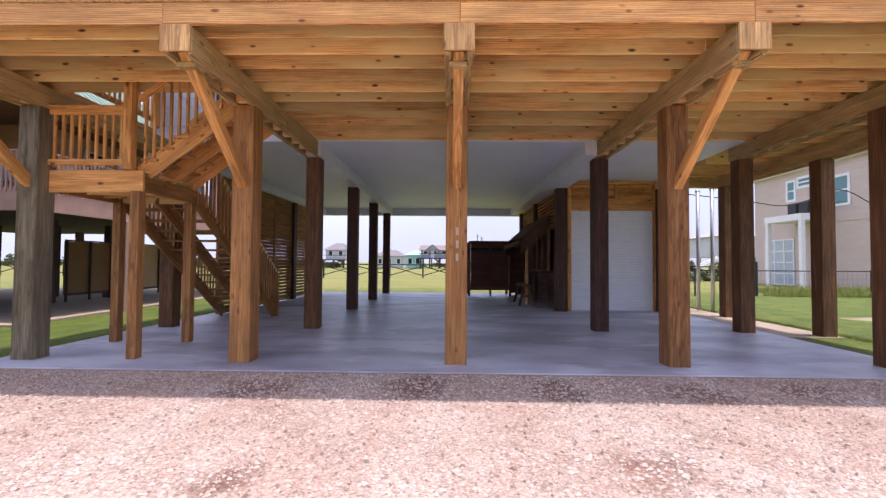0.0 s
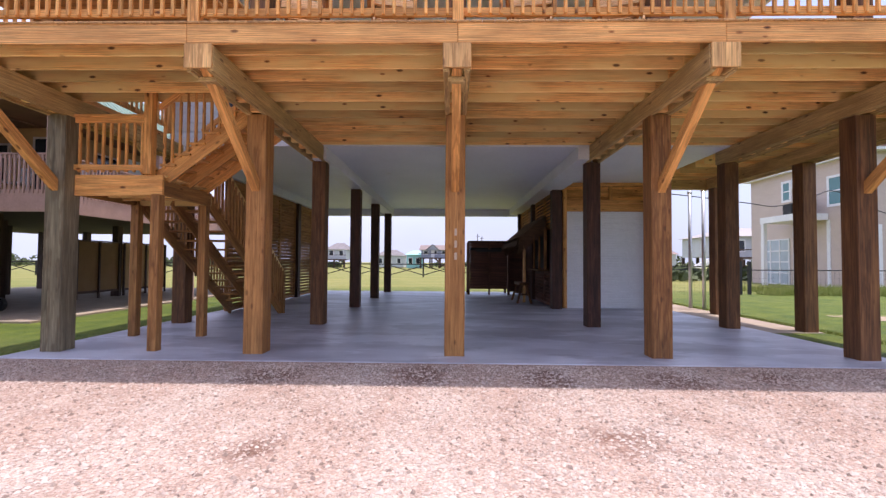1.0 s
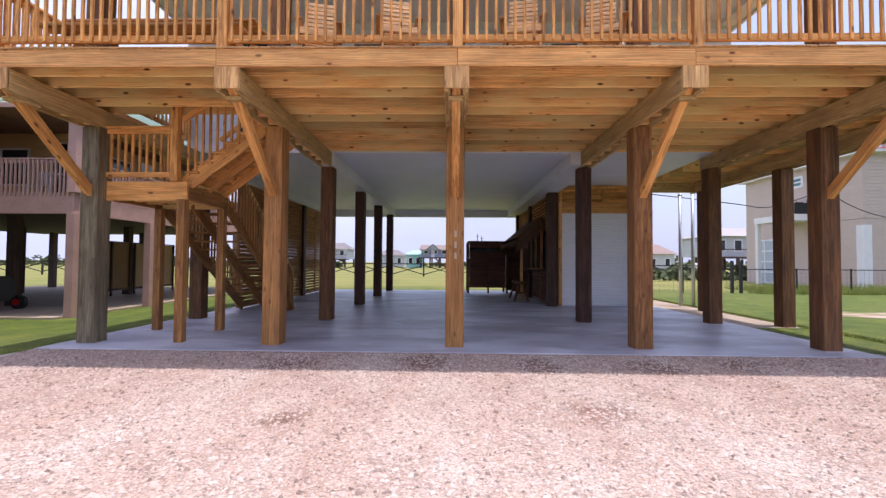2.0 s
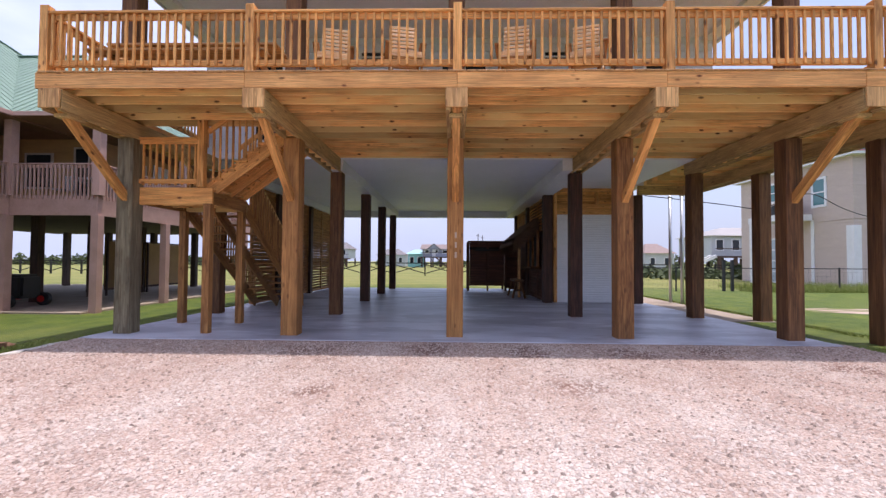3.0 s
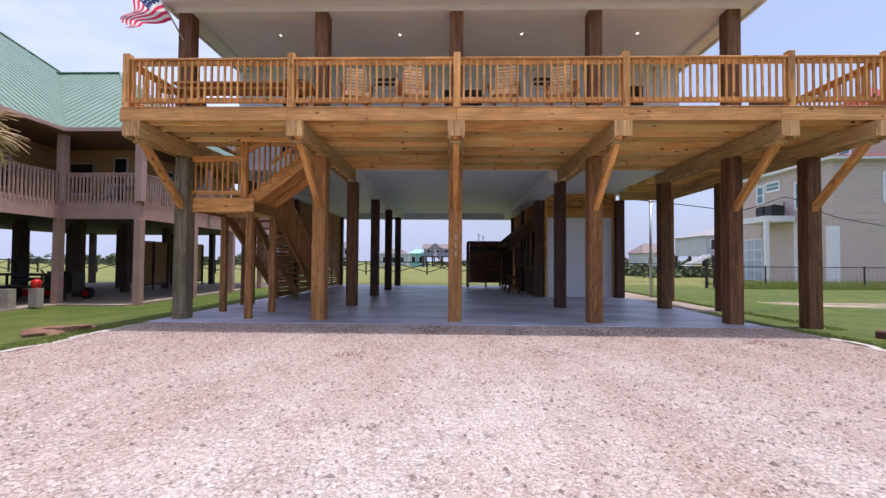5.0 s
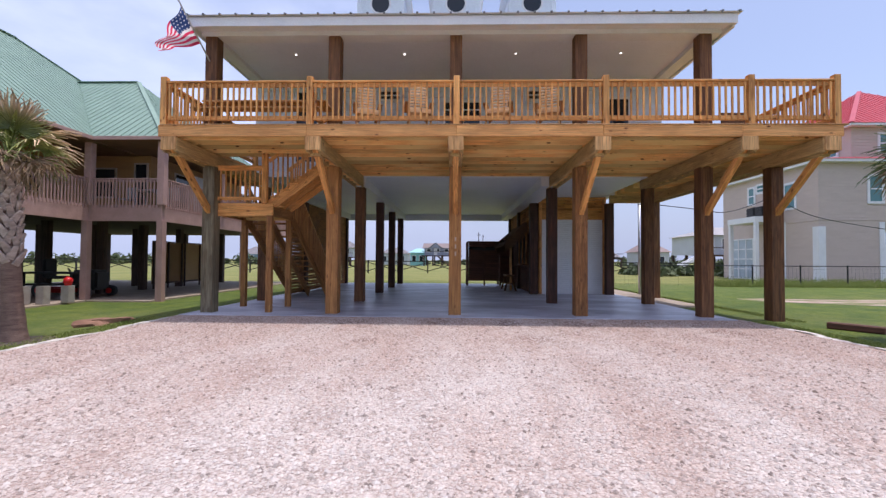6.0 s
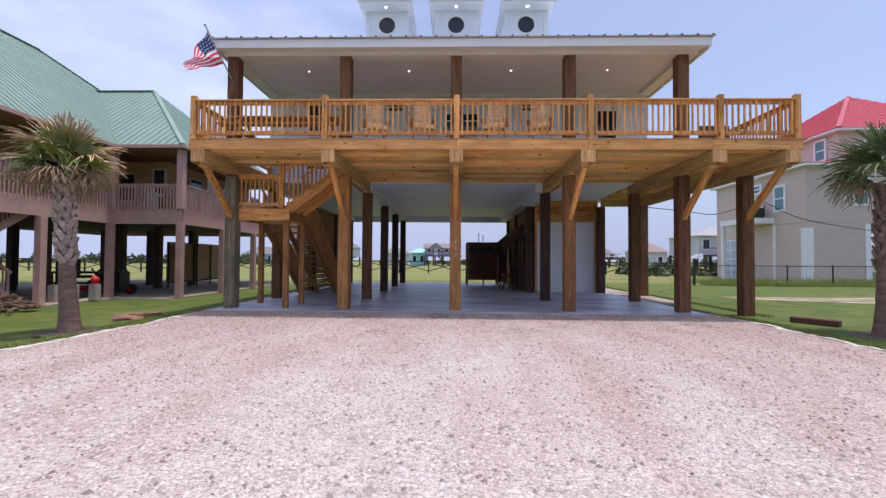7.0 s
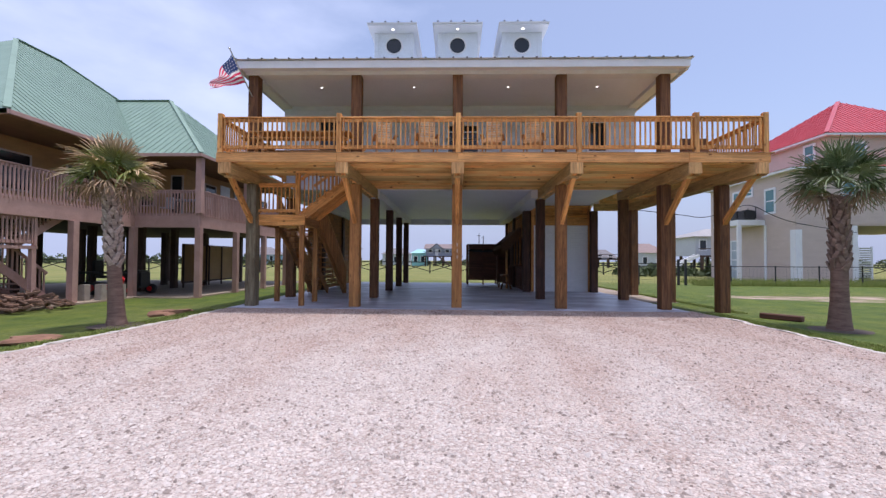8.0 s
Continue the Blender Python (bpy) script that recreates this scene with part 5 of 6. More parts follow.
def far_house(x, y, w, d, z0, z1, zr, wall, roof_m, label, gable=False):
    h = thing("distant_house", (x, y, 0.1), label, "house", "distant houses")
    block("wall", x - w / 2, x + w / 2, y, y + d, z0 if z0 > 1 else 0.05, z1, wall, h)
    a, b = x - w / 2 - 0.5, x + w / 2 + 0.5
    if gable:
        vs = [(a, y - 0.5, z1), (b, y - 0.5, z1), (b, y + d + 0.5, z1), (a, y + d + 0.5, z1), (a, y + d / 2, zr), (b, y + d / 2, zr)]
    else:
        vs = [(a, y - 0.5, z1), (b, y - 0.5, z1), (b, y + d + 0.5, z1), (a, y + d + 0.5, z1), (x - w * 0.2, y + d / 2, zr), (x + w * 0.2, y + d / 2, zr)]
    face_mesh("roof", vs, [(0, 1, 5, 4), (1, 2, 5), (2, 3, 4, 5), (3, 0, 4), (3, 2, 1, 0)], roof_m, h)
    n = max(2, int(w / 2.2))
    if z0 > 1:
        block("porch", x - w / 2 - 0.6, x + w / 2 + 0.6, y - 1.8, y, z0 - 0.25, z0, M_STILT, h)
        for k in range(n + 1):
            xx = x - w / 2 + w * k / n
            for yy in (y - 1.7, y + d - 0.3):
                stick("stilt", (xx, yy, 0.05), (xx, yy, z0), 0.35, 0.35, M_STILT, h, bevel=0)
        stick("porch_rail", (x - w / 2 - 0.5, y - 1.75, z0 + 1), (x + w / 2 + 0.5, y - 1.75, z0 + 1), 0.1, 0.12, M_STILT, h, bevel=0)
    for k in range(n):
        xx = x - w / 2 + w * (k + 0.5) / n
        win = block("window", xx - 0.45, xx + 0.45, y - 0.06, y - 0.005, z0 + 0.9, min(z0 + 2.3, z1 - 0.3), M_GLASS, h)
        block("frame", xx - 0.6, xx + 0.6, y - 0.045, y - 0.001, z0 + 0.75, min(z0 + 2.45, z1 - 0.2), M_TRIM, win)
    return h


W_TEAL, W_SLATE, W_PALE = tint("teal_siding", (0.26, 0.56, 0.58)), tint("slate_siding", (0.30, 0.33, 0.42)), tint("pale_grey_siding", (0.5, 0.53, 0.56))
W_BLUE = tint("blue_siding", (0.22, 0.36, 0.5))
far_house(-9.8, 112, 3.9, 9, 0.3, 3.5, 4.7, W_TEAL, tint("teal_roof", (0.30, 0.56, 0.60)), "small teal house beyond the field fence")
gh = far_house(-3.1, 105, 8.8, 9, 2.7, 4.6, 5.9, W_SLATE, tint("faded_brown_roof", (0.21, 0.165, 0.155)), "slate blue gabled house on stilts beyond the field", gable=True)
face_mesh("gable", [(-6.2, 104.2, 4.5), (-3.2, 104.2, 4.5), (-4.7, 104.2, 5.75), (-6.2, 108, 4.5), (-3.2, 108, 4.5), (-4.7, 108, 5.75)],
          [(0, 1, 2), (1, 4, 5, 2), (3, 0, 2, 5)], W_SLATE, gh, "slate blue central gable")
for xa, xb in ((-6.4, -4.7), (-3.0, -4.7)):
    stick("gable_trim", (xa, 104.1, 4.45), (xb, 104.1, 5.85), 0.1, 0.2, M_ROOFG, gh, bevel=0)
block("porch_door", -5.1, -4.3, 104.85, 104.93, 2.75, 4.5, M_TRIM, gh)
stick("stair_stringer", (-4.2, 103, 2.6), (-1.2, 101.2, 0.1), 0.15, 0.35, M_STILT, gh, bevel=0)
stick("stair_stringer", (-4.2, 104, 2.6), (-1.2, 102.2, 0.1), 0.15, 0.35, M_STILT, gh, bevel=0)
far_house(-29, 108, 5, 8, 2.2, 4.6, 6.4, W_PALE, M_ROOFG, "pale grey house on stilts beyond the field")
far_house(-18, 125, 8, 8, 0.3, 3.4, 5.2, W_PALE, M_ROOFG, "low grey house beyond the field")
far_house(-62, 130, 10, 8, 0.3, 3.0, 5.5, W_BLUE, M_ROOFG, "low blue house at the field's far side")
white_house = far_house(43.5, 61, 13.5, 9, 2.6, 5.5, 7.0, tint("white_siding", (0.5, 0.53, 0.56)), tint("pale_metal_roof", (0.33, 0.32, 0.32)), "white two storey house on stilts with a pale roof")
for y in (59.0, 60.2):
    stick("stair_stringer", (36.2, y, 2.6), (31.0, y, 0.1), 0.2, 0.4, M_TRIM, white_house, bevel=0)
for k in range(12):
    stick("stair_tread", (35.9 - 0.42 * k, 59.1, 2.5 - 0.2 * k), (35.9 - 0.42 * k, 60.1, 2.5 - 0.2 * k), 0.3, 0.06, M_TRIM, white_house, bevel=0)
far_house(44, 92, 6, 8, 0.3, 3.6, 5.8, W_PALE, M_ROOFR, "pale house with a brown roof across the grass")
far_house(35, 96, 5, 5, 2.2, 2.5, 4.4, W_PALE, M_ROOFG, "open pavilion on stilts far across the grass")
far_house(37, 125, 7, 7, 0.3, 2.6, 3.9, W_BLUE, M_ROOFG, "low blue house far across the grass")
far_house(66, 84, 9, 9, 2.6, 5.6, 7.6, W_PALE, M_ROOFG, "white stilt house far across the grass")

# ---- fences, poles, cable ----
M_FENCE = plain("black_rail_fence", (0.02, 0.02, 0.02), (0.035, 0.033, 0.03), 3, 0.8)
fence = thing("field_fence", (0, 42, 0.1), "black crossbuck rail fence along the field", "fence")
for k in range(-19, 18):
    x = 0.35 + 3.2 * k
    stick("fence_post", (x, 42, 0.05), (x, 42, 1.5), 0.13, 0.13, M_FENCE, fence, bevel=0)
    stick("top_rail", (x, 41.93, 1.38), (x + 3.2, 41.93, 1.38), 0.04, 0.1, M_FENCE, fence, bevel=0)
    stick("cross_rail", (x, 41.95, 0.35), (x + 3.2, 41.95, 1.25), 0.03, 0.08, M_FENCE, fence, bevel=0)
    stick("cross_rail", (x, 41.90, 1.25), (x + 3.2, 41.90, 0.35), 0.03, 0.08, M_FENCE, fence, bevel=0)
link = thing("wire_fence", (20, 22, 0.1), "black wire mesh fence on thin posts beside the lawn", "fence")
fx = [(8.6, 20.9), (11.5, 21.1), (14.5, 21.3), (17.5, 21.6), (20.5, 21.9), (23.5, 22.2), (26.5, 22.5), (29.5, 22.8), (32.5, 23.1), (35.5, 23.4)]
for (xa, ya), (xb, yb) in zip(fx, fx[1:]):
    stick("wire_post", (xa, ya, 0.1), (xa, ya, 1.38), 0.06, 0.06, M_BLACK, link, bevel=0)
    stick("rail", (xa, ya, 1.32), (xb, yb, 1.32), 0.045, 0.045, M_BLACK, link, bevel=0)
    for k in range(5):
        z = 0.25 + 0.22 * k
        stick("wire", (xa, ya, z), (xb, yb, z), 0.004, 0.004, M_BLACK, link, bevel=0)
    for k in range(12):
        x, y = xa + (xb - xa) * k / 12, ya + (yb - ya) * k / 12
        stick("wire", (x, y, 0.15), (x, y, 1.3), 0.004, 0.004, M_BLACK, link, bevel=0)
stick("gate_post", (14.5, 21.3, 0.1), (14.5, 21.3, 1.75), 0.12, 0.12, M_BLACK, link, bevel=0)
stick("gate_post", (14.0, 21.2, 0.1), (14.0, 21.2, 1.75), 0.12, 0.12, M_BLACK, link, bevel=0)
for x, y, h in ((6.4, 110, 8.8), (7.9, 116, 8.6), (-48, 140, 9)):
    po = thing("utility_pole", (x, y, 0.1), "thin wooden utility pole in the distance", "pole", "utility poles")
    stick("shaft", (x, y, 0.05), (x, y, h), 0.17, 0.17, M_STILT, po)
    stick("cross_arm", (x - 0.5, y, h - 0.6), (x + 0.5, y, h - 0.6), 0.08, 0.08, M_STILT, po)
cu = bpy.data.curves.new("cable", "CURVE")
cu.dimensions, cu.bevel_depth = "3D", 0.022
sp = cu.splines.new("NURBS")
path = [(9.0, 19, 4.75), (13.7, 20, 4.45), (14.9, 20, 4.2), (16.6, 20, 4.75), (18.0, 20.5, 5.25), (20.0, 21, 4.35), (22.8, 22, 3.95), (27.5, 24, 3.7)]
sp.points.add(len(path) - 1)
for p, c in zip(sp.points, path):
    p.co = (*c, 1)
sp.use_endpoint_u = True
sp.order_u = 3
cu.materials.append(M_BLACK)
tagged(new("power_cable", cu), "thin black sagging power cable over the lawn", "cable")

# ---- lawn details ----
M_DIRT, nt, b = start_mat("sandy_dirt", 0.95)
v = coords(nt, shift=False)
col = ramp(nt, noise_of(nt, v, 1.2, 5), [(0.3, (0.30, 0.215, 0.165)), (0.7, (0.48, 0.37, 0.31))])
tuft = ramp(nt, noise_of(nt, coords(nt, (0.5, 2.2, 1), False), 0.9, 6, 0.65), [(0.47, (0, 0, 0)), (0.56, (1, 1, 1))])
col = blend(nt, col, ramp(nt, noise_of(nt, v, 30, 4, 0.7), [(0.3, (0.07, 0.11, 0.015)), (0.7, (0.17, 0.2, 0.035))]), fac=tuft)
nt.links.new(col, b.inputs["Base Color"])
bumped(nt, b, noise_of(nt, v, 25, 4), 0.5, 0.02)
bm = bmesh.new()
ring_a, ring_b = [], []
for k in range(25):
    x = 10.8 + 1.4 * k
    wob = 0.25 * math.sin(k * 1.7)
    ring_a.append(bm.verts.new((x, 12.6 + wob + 0.02 * k, 0.126)))
    ring_b.append(bm.verts.new((x, 11.5 - min(1.3, 0.5 * k) + 0.2 * math.cos(k), 0.126)))
for k in range(24):
    bm.faces.new((ring_b[k], ring_b[k + 1], ring_a[k + 1], ring_a[k]))
tagged(part("dirt_track", bm, M_DIRT, None), "pale sandy dirt track across the lawn", "path", kind="structure")

M_EDGE = plain("white_limestone", (0.46, 0.43, 0.38), (0.66, 0.63, 0.58), 5, 0.9, bump=0.4, amount=0.2)


def rock_mesh(seed, sx, sy, sz, material, sub=2, rough=0.25, top=1.0):
    bm = bmesh.new()
    bmesh.ops.create_icosphere(bm, subdivisions=sub, radius=0.5)
    for v in bm.verts:
        n = noise.noise(v.co * 2.3 + Vector((seed * 7.1, seed * 3.3, 1.7)))
        v.co *= 1 + rough * n
        v.co.x, v.co.y, v.co.z = v.co.x * sx, v.co.y * sy, min(max(v.co.z * sz, -0.3 * sz), top * sz * (0.3 + 0.04 * n))
    return mesh_of("rock", bm, material)


edge_meshes = [rock_mesh(k, 0.52 + 0.08 * (k % 3), 0.11 + 0.02 * (k % 2), 0.075, M_EDGE, 2, 0.7) for k in range(6)]
for side, pts in (("left", left), ("right", right)):
    border = thing("stone_border", (pts[2][0], pts[2][1], 0.13), "low white limestone edging along the gravel drive", "edging", "drive edging")
    for (xa, ya), (xb, yb) in zip(pts[:6], pts[1:6]):
        L = math.hypot(xb - xa, yb - ya)
        n = int(L / 0.36)
        for k in range(n):
            t = (k + 0.5) / n
            ang = math.degrees(math.atan2(yb - ya, xb - xa)) + rnd.uniform(-9, 9)
            ob = new("edging_stone", rnd.choice(edge_meshes))
            place(ob, pose(xa + (xb - xa) * t + rnd.uniform(-0.035, 0.035), ya + (yb - ya) * t + rnd.uniform(-0.06, 0.06), 0.138 + 0.04 * max(0, ((ya + yb) / 2 - 4) / 1.9) + rnd.uniform(-0.012, 0.008), 0, 0, ang), border)

M_SAND = plain("rusty_sandstone", (0.17, 0.085, 0.055), (0.33, 0.18, 0.115), 3, 0.9, bump=0.5)
for k, (x, y, sx, sy, sz, a) in enumerate(((-7.7, 4.9, 0.85, 0.40, 0.36, 66), (-7.6, 0.95, 0.66, 0.42, 0.26, 40), (-8.7, -1.6, 1.0, 0.7, 0.3, 10))):
    ob = place(new("flat_boulder", rock_mesh(20 + k, sx, sy, sz, M_SAND, 3, 0.9, 0.75)), pose(x, y, 0.125, 0, 0, a))
    tagged(ob, "flat rusty sandstone boulder lying on the lawn", "boulder", "lawn boulders")
timber = thing("timber_block", (8.28, 4.75, 0.13), "short red-brown timber lying on the grass", "timber")
stick("beam", (8.02, 5.15, 0.195), (8.52, 4.38, 0.195), 0.2, 0.14, M_MAROON, timber, bevel=0.02)

# ---- palms ----
M_LEAF, nt, b = start_mat("palm_leaf", 0.45)
v = coords(nt)
tc = nt.nodes.new("ShaderNodeTexCoord")
sx = nt.nodes.new("ShaderNodeSeparateXYZ")
nt.links.new(tc.outputs["Object"], sx.inputs[0])
ln = ramp(nt, sx.outputs["X"], [(0.5, (0.16, 0.20, 0.04)), (0.70, (0.24, 0.24, 0.07)), (0.88, (0.55, 0.40, 0.25))])
ln = blend(nt, ln, ramp(nt, noise_of(nt, v, 9, 3), [(0.3, (0.6,) * 3), (0.7, (1.4,) * 3)]), mode="MULTIPLY", value=0.7)
nt.links.new(vary(nt, ln, 0.35), b.inputs["Base Color"])
M_LEAFG, nt, b = start_mat("green_palm_leaf", 0.4)
v = coords(nt)
ln = ramp(nt, noise_of(nt, v, 5, 4), [(0.3, (0.075, 0.125, 0.045)), (0.7, (0.20, 0.25, 0.12))])
nt.links.new(vary(nt, ln, 0.4), b.inputs["Base Color"])
M_DEAD = plain("dead_palm_leaf", (0.22, 0.15, 0.085), (0.36, 0.26, 0.16), 6, 0.8, bump=0.1, amount=0.3)
M_TRUNK, nt, b = start_mat("palm_trunk", 0.9)
v = coords(nt, (1, 1, 5))
tn = noise_of(nt, v, 4, 6, 0.7)
nt.links.new(ramp(nt, tn, [(0.3, (0.11, 0.065, 0.05)), (0.7, (0.25, 0.165, 0.125))]), b.inputs["Base Color"])
bumped(nt, b, tn, 0.6, 0.03)
M_BOOT = plain("grey_leaf_boots", (0.27, 0.21, 0.17), (0.5, 0.41, 0.35), 5, 0.9, bump=0.3, amount=0.2, stretch=(1, 1, 3))


def frond_mesh(seed, material, droop, size=1.0, wild=1.0):
    """A fan leaf on a stalk, pointing along local x."""
    r = random.Random(seed)
    bm = bmesh.new()
    stalk = 0.55 * size
    prev = None
    for k in range(5):
        t = k / 4
        c = Vector((stalk * t, 0, 0.10 * t - 0.05 * t * t))
        ring = [bm.verts.new(c + o) for o in (Vector((0, 0.014, 0)), Vector((0, 0, 0.012)), Vector((0, -0.014, 0)))]
        if prev:
            for i in range(2):
                bm.faces.new((prev[i], prev[i + 1], ring[i + 1], ring[i]))
        prev = ring
    n = 26
    for k in range(n):
        a = radians(-105 + 210 * k / (n - 1))
        L = size * (0.72 - 0.20 * abs(a) / 1.8) * r.uniform(0.85, 1.1)
        d = Vector((math.cos(a), math.sin(a), 0))
        side = Vector((-d.y, d.x, 0))
        base = Vector((stalk, 0, 0.05))
        pts = []
        bend = droop * r.uniform(0.6, 1.4) * wild
        for s in range(5):
            t = s / 4
            w = 0.028 * size * (0.25 + 1.5 * t if t < 0.4 else 0.85 * (1.25 - t) * 1.2)
            c = base + d * L * t + Vector((0, 0, 0.10 * math.cos(a * 1.4) * t - bend * L * t ** 2.4))
            c += side * 0.05 * wild * t * t * r.uniform(-1, 1)
            pts.append((bm.verts.new(c - side * w + Vector((0, 0, 0.012))), bm.verts.new(c), bm.verts.new(c + side * w + Vector((0, 0, 0.012)))))
        for p, q in zip(pts, pts[1:]):
            bm.faces.new((p[0], p[1], q[1], q[0]))
            bm.faces.new((p[1], p[2], q[2], q[1]))
    return mesh_of("frond", bm, material)


def palm(x, y, seed, leaf, label, lean, crown_z=3.15, base_r=0.27, spread=1.0, old=8, low=8, leaves=26, boots=None):
    r = random.Random(seed)
    p = thing("palm_tree", (x, y, 0.1), label, "palm tree", "palm trees")
    bm = bmesh.new()
    rings = []
    for k in range(22):
        t = k / 21
        z = 0.05 + (crown_z - 0.05) * t
        rad = base_r * (0.78 - 0.26 * t + 0.34 * math.exp(-t * 9)) * (1 + 0.02 * math.sin(k * 2.4))
        ring = []
        for i in range(20):
            a = i / 20 * math.tau
            rr = rad * (1 + 0.05 * noise.noise(Vector((math.cos(a) * 2, math.sin(a) * 2, z * 3 + seed))))
            ring.append(bm.verts.new((x + lean * t + rr * math.cos(a), y + rr * math.sin(a), z)))
        if rings:
            for i in range(20):
                bm.faces.new((rings[-1][i], rings[-1][(i + 1) % 20], ring[(i + 1) % 20], ring[i]))
        rings.append(ring)
    part("trunk", bm, M_TRUNK, p, "brown ringed trunk", smooth=True)
    bm = bmesh.new()
    bmesh.ops.create_cube(bm, size=1)
    for vtx in bm.verts:
        vtx.co = Vector((vtx.co.x * (0.13 if vtx.co.z < 0 else 0.075), vtx.co.y * 0.04 + (0.03 if vtx.co.z > 0 else 0), vtx.co.z * 0.24))
    bmesh.ops.bevel(bm, geom=bm.edges[:], offset=0.012, segments=1, affect="EDGES")
    boot = mesh_of("leaf_boot", bm, boots or M_BOOT)
    n = 74
    for k in range(n):
        t = k / n
        z = 1.50 + (crown_z - 1.5) * t
        a = k * 2.399963
        rad = base_r * (0.78 - 0.26 * z / crown_z) + 0.015
        c = Vector((x + lean * z / crown_z + rad * math.cos(a), y + rad * math.sin(a), z))
        ob = new("leaf_boot", boot)
        place(ob, Matrix.Translation(c) @ pose(0, 0, 0, 0, 0, math.degrees(a) - 90) @ pose(0, 0, 0, -5 - r.uniform(0, 9), r.choice((-24, 24)) + r.uniform(-6, 6), 0), p)
    top = Vector((x + lean, y, crown_z + 0.18))
    live = [frond_mesh(seed * 10 + k, leaf, d, spread, 1.2) for k, d in enumerate((0.1, 0.2, 0.35, 0.5))]
    dead = [frond_mesh(seed * 10 + 5 + k, M_DEAD, d, 0.8 * spread, 1.6) for k, d in enumerate((0.3, 0.5))]
    for k in range(leaves):
        t = k / (leaves - 1)
        a = k * 137.5 + r.uniform(-15, 15)
        el = 84 - (84 - low) * t + r.uniform(-8, 8)
        ob = new("frond", live[min(3, int(t * 4))])
        place(ob, Matrix.Translation(top) @ pose(0, 0, 0, 0, 0, a) @ pose(0, 0, 0, r.uniform(-25, 25), -el, 0), p)
    for k in range(old):
        a = k * 137.5 + r.uniform(-20, 20)
        ob = new("dead_frond", r.choice(dead))
        place(ob, Matrix.Translation(top + Vector((0, 0, -0.15))) @ pose(0, 0, 0, 0, 0, a) @ pose(0, 0, 0, r.uniform(-40, 40), r.uniform(-12, 14), 0), p)
    # ring of bare soil round the foot
    bm = bmesh.new()
    hub = bm.verts.new((x, y, 0.15))
    rim = [bm.verts.new((x + (0.5 + 0.1 * r.random()) * math.cos(i / 18 * math.tau), y + (0.5 + 0.1 * r.random()) * math.sin(i / 18 * math.tau), 0.123)) for i in range(18)]
    for i in range(18):
        bm.faces.new((hub, rim[i], rim[(i + 1) % 18]))
    part("soil_ring", bm, M_SOIL, p, "dark bare soil at the foot")


M_BOOTB = plain("brown_leaf_boots", (0.13, 0.085, 0.065), (0.27, 0.19, 0.15), 5, 0.9, bump=0.3, amount=0.25, stretch=(1, 1, 3))
M_SOIL = plain("dark_soil", (0.07, 0.055, 0.045), (0.12, 0.09, 0.07), 6, 0.95, bump=0.5)
palm(-7.40, 2.65, 3, M_LEAF, "cabbage palm with browned leaf tips and a booted trunk", -0.22, 3.05, 0.195, 0.90, 11, 8, 15)
palm(8.33, 3.15, 8, M_LEAFG, "green cabbage palm with drooping fronds and a booted trunk", 0.05, 3.05, 0.225, 0.9, 5, -8, 24, M_BOOTB)

# ---- loose stuff ----
M_PEB, nt, b = start_mat("loose_stone", 0.85)
geo = nt.nodes.new("ShaderNodeNewGeometry")
col = ramp(nt, geo.outputs["Random Per Island"], [(0.0, (0.22, 0.175, 0.15)), (0.14, (0.39, 0.335, 0.30)), (0.30, (0.54, 0.475, 0.43)), (1.0, (0.645, 0.59, 0.545))])
nt.links.new(blend(nt, col, dusty(nt, coords(nt, shift=False)), mode="MULTIPLY", value=0.7), b.inputs["Base Color"])
N = 165000
rs = np.random.RandomState(4)
px = rs.uniform(-6.6, 6.7, N)
py = rs.uniform(-5.5, 5.65, N)
size = 0.005 + 0.021 * rs.rand(N) ** 3.0
ang = rs.uniform(0, math.tau, N)
octa = np.array([(1, 0, 0), (0, 1, 0), (-1, 0, 0), (0, -1, 0), (0, 0, 1), (0, 0, -0.6)])
scl = np.stack([size * rs.uniform(0.8, 1.5, N), size * rs.uniform(0.7, 1.1, N), size * rs.uniform(0.5, 0.9, N)], 1)
loc = octa[None] * scl[:, None] * rs.uniform(0.75, 1.2, (N, 6, 1))
ca, sa = np.cos(ang)[:, None], np.sin(ang)[:, None]
vx = loc[..., 0] * ca - loc[..., 1] * sa + px[:, None]
vy = loc[..., 0] * sa + loc[..., 1] * ca + py[:, None]
vz = loc[..., 2] + 0.148 + (0.045 * np.clip((py - 4.0) / 1.9, 0, 1))[:, None]
tri = np.array([(0, 1, 4), (1, 2, 4), (2, 3, 4), (3, 0, 4), (1, 0, 5), (2, 1, 5), (3, 2, 5), (0, 3, 5)])
fc = (tri[None] + 6 * np.arange(N)[:, None, None]).reshape(-1, 3)
me = bpy.data.meshes.new("loose_gravel")
me.from_pydata(np.stack([vx, vy, vz], -1).reshape(-1, 3).tolist(), [], fc.tolist())
me.materials.append(M_PEB)
tagged(new("loose_gravel", me), "loose crushed stones scattered over the drive", "gravel", kind="stuff")

M_BLADE, nt, b = start_mat("grass_blade", 0.7)
geo = nt.nodes.new("ShaderNodeNewGeometry")
nt.links.new(ramp(nt, geo.outputs["Random Per Island"], [(0.0, (0.15, 0.2, 0.03)), (0.6, (0.21, 0.265, 0.05)), (1.0, (0.32, 0.32, 0.10))]), b.inputs["Base Color"])


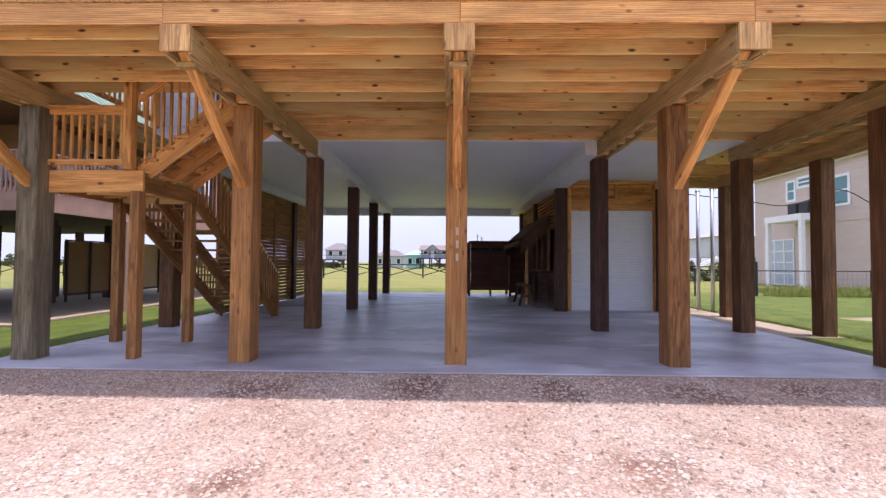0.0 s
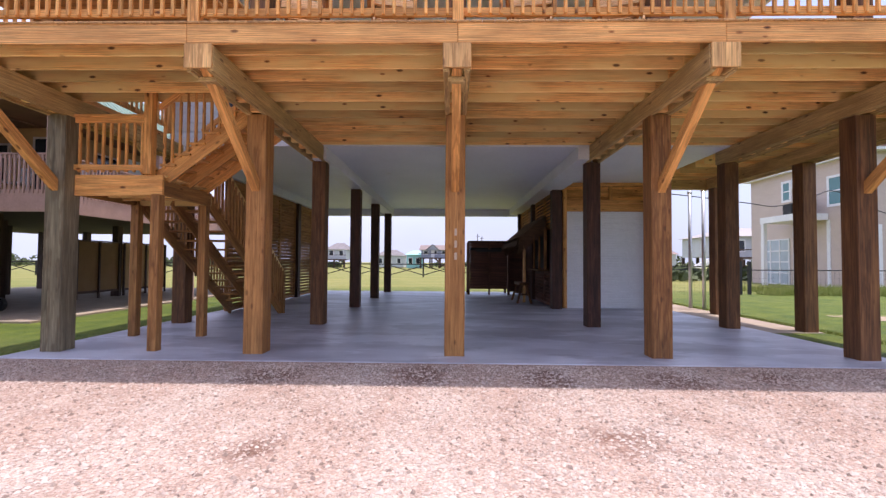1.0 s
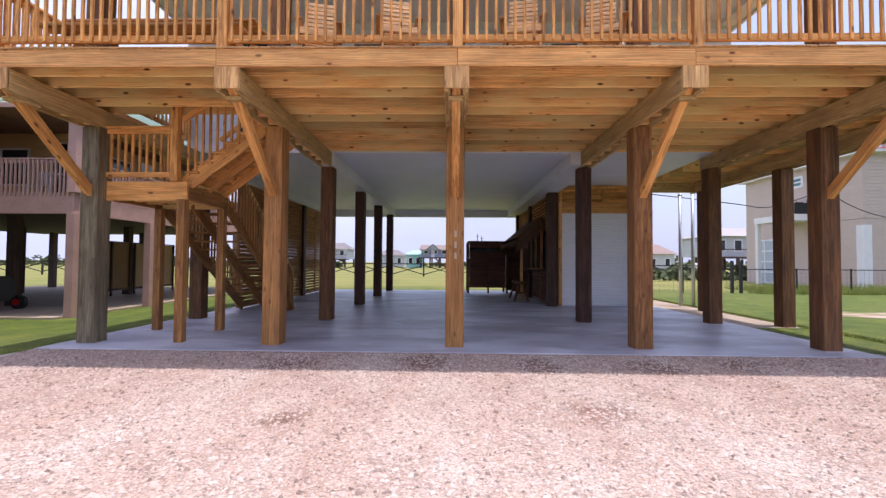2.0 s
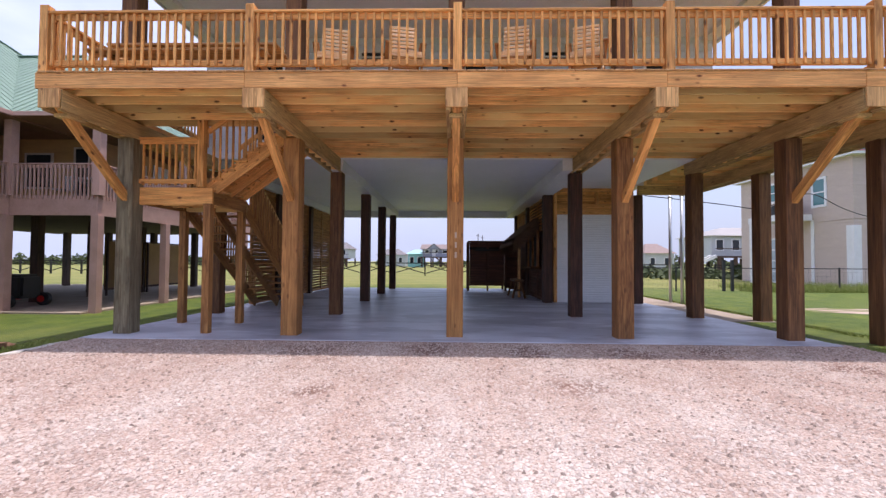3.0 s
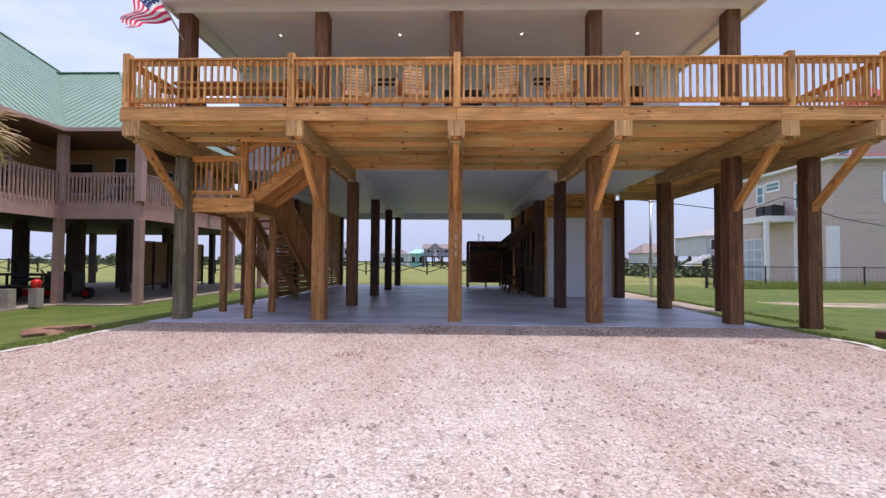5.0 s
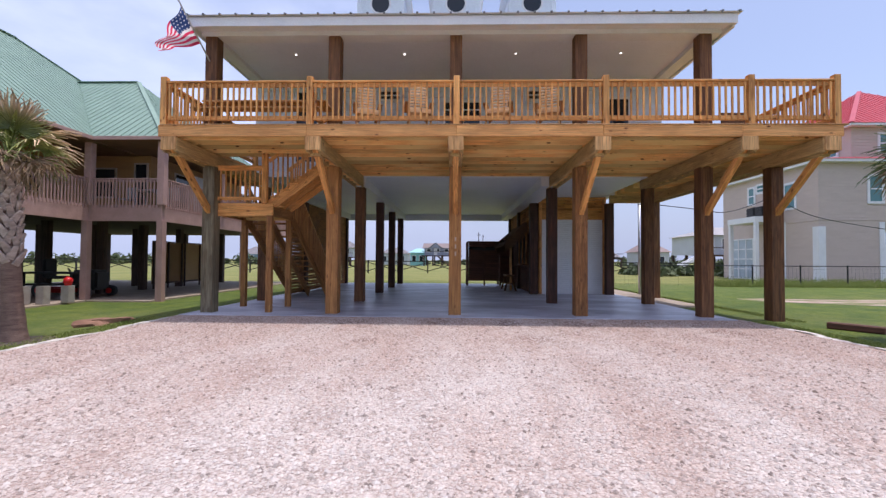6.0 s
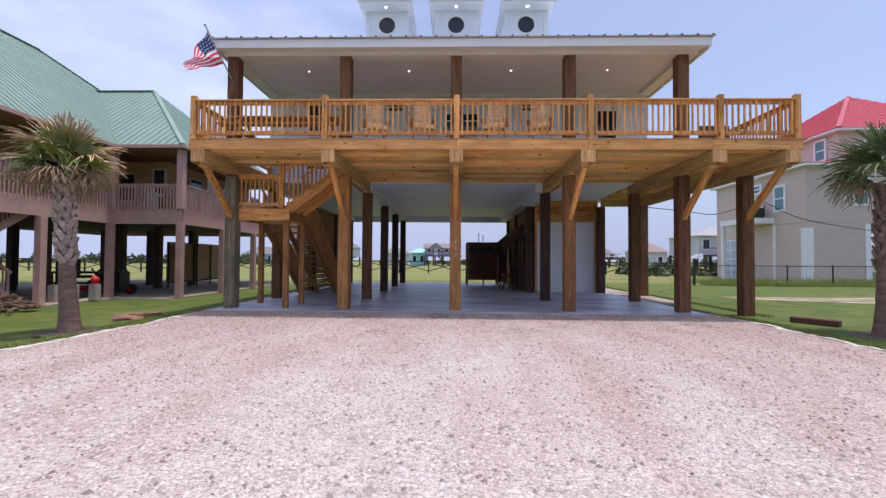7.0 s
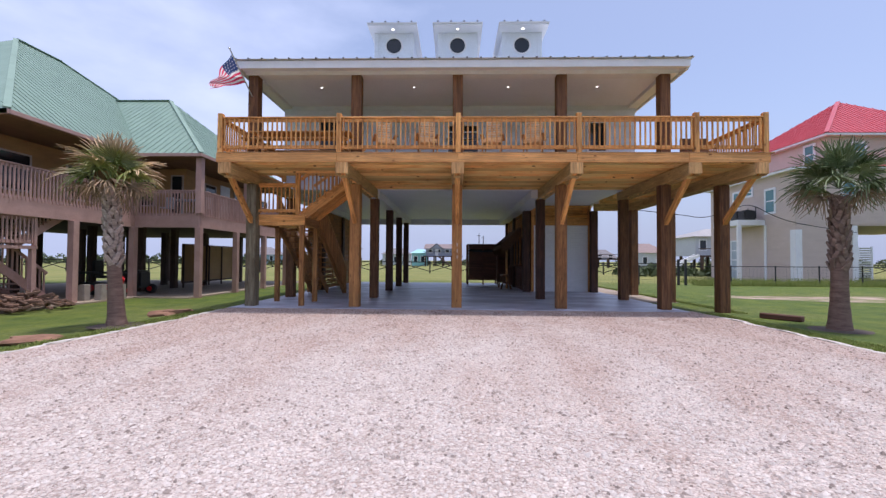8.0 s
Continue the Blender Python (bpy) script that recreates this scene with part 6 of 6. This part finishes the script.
def blades(name, count, x0, x1, y0, y1, h, z, seed, label):
    r = np.random.RandomState(seed)
    x, y = r.uniform(x0, x1, count), r.uniform(y0, y1, count)
    a = r.uniform(0, math.tau, count)
    w, hh = 0.009 * r.uniform(0.6, 1.4, count), h * r.uniform(0.5, 1.3, count)
    dx, dy = np.cos(a) * w, np.sin(a) * w
    lx, ly = r.normal(0, 0.4, count) * hh, r.normal(0, 0.4, count) * hh
    zz = np.full(count, z)
    vs = np.stack([np.stack([x - dx, y - dy, zz], -1), np.stack([x + dx, y + dy, zz], -1), np.stack([x + lx, y + ly, zz + hh], -1)], 1)
    me = bpy.data.meshes.new(name)
    me.from_pydata(vs.reshape(-1, 3).tolist(), [], np.arange(3 * count).reshape(-1, 3).tolist())
    me.materials.append(M_BLADE)
    tagged(new(name, me), label, "grass", kind="stuff")


blades("grass", 9000, -7.35, -6.8, -4, 6, 0.045, 0.11, 1, "short grass fringe along the drive edging")
blades("grass", 9000, 6.95, 7.45, -4, 6, 0.045, 0.115, 2, "short grass fringe along the drive edging")
blades("grass", 9000, -7.0, -6.62, 6, 20, 0.05, 0.115, 3, "short grass fringe along the slab")
blades("grass", 7000, 7.96, 8.3, 6, 20, 0.05, 0.115, 4, "short grass fringe along the walkway")
blades("weeds", 12000, 15, 34, 20.6, 21.6, 0.28, 0.11, 6, "taller weeds along the wire fence")
blades("weeds", 9000, 16, 38, 23.2, 25.2, 0.4, 0.11, 7, "taller weeds at the house's foot")

M_BUSH = plain("shrub_leaves", (0.06, 0.085, 0.035), (0.11, 0.14, 0.06), 0.6, 0.8, bump=0.2)


def shrubs(count, x0, x1, y0, y1, h, seed, label):
    r = random.Random(seed)
    vs, fs = [], []
    for k in range(count):
        cx, cy = r.uniform(x0, x1), r.uniform(y0, y1)
        rad, hh = r.uniform(0.8, 2.2), h * r.uniform(0.4, 1.1)
        for j in range(120):
            a, e = r.uniform(0, math.tau), r.uniform(0.05, 1)
            rr = rad * math.sqrt(max(0, 1 - e * e)) * r.uniform(0.7, 1.1)
            c = Vector((cx + rr * math.cos(a), cy + rr * math.sin(a), 0.1 + hh * e * r.uniform(0.8, 1.1)))
            s = 0.16 * r.uniform(0.6, 1.5)
            u = Vector((r.uniform(-1, 1), r.uniform(-1, 1), r.uniform(-1, 1))).normalized() * s
            w = u.cross(Vector((r.uniform(-1, 1), r.uniform(-1, 1), r.uniform(-1, 1)))).normalized() * s
            n = len(vs)
            vs += [c - u - w, c + u - w, c + u + w, c - u + w]
            fs.append((n, n + 1, n + 2, n + 3))
    me = bpy.data.meshes.new("shrubs")
    me.from_pydata(vs, [], fs)
    me.materials.append(M_BUSH)
    tagged(new("shrubs", me), label, "shrubs", kind="stuff")


shrubs(110, -120, -30, 100, 130, 2.6, 1, "dark green scrub along the field's far side")
shrubs(30, -26, 20, 135, 150, 2.0, 2, "dark green scrub behind the distant houses")
shrubs(26, 17, 40, 37, 44, 1.2, 3, "low dark bushes behind the wire fence")
shrubs(60, 45, 130, 100, 125, 3.2, 4, "dark green scrub along the horizon")
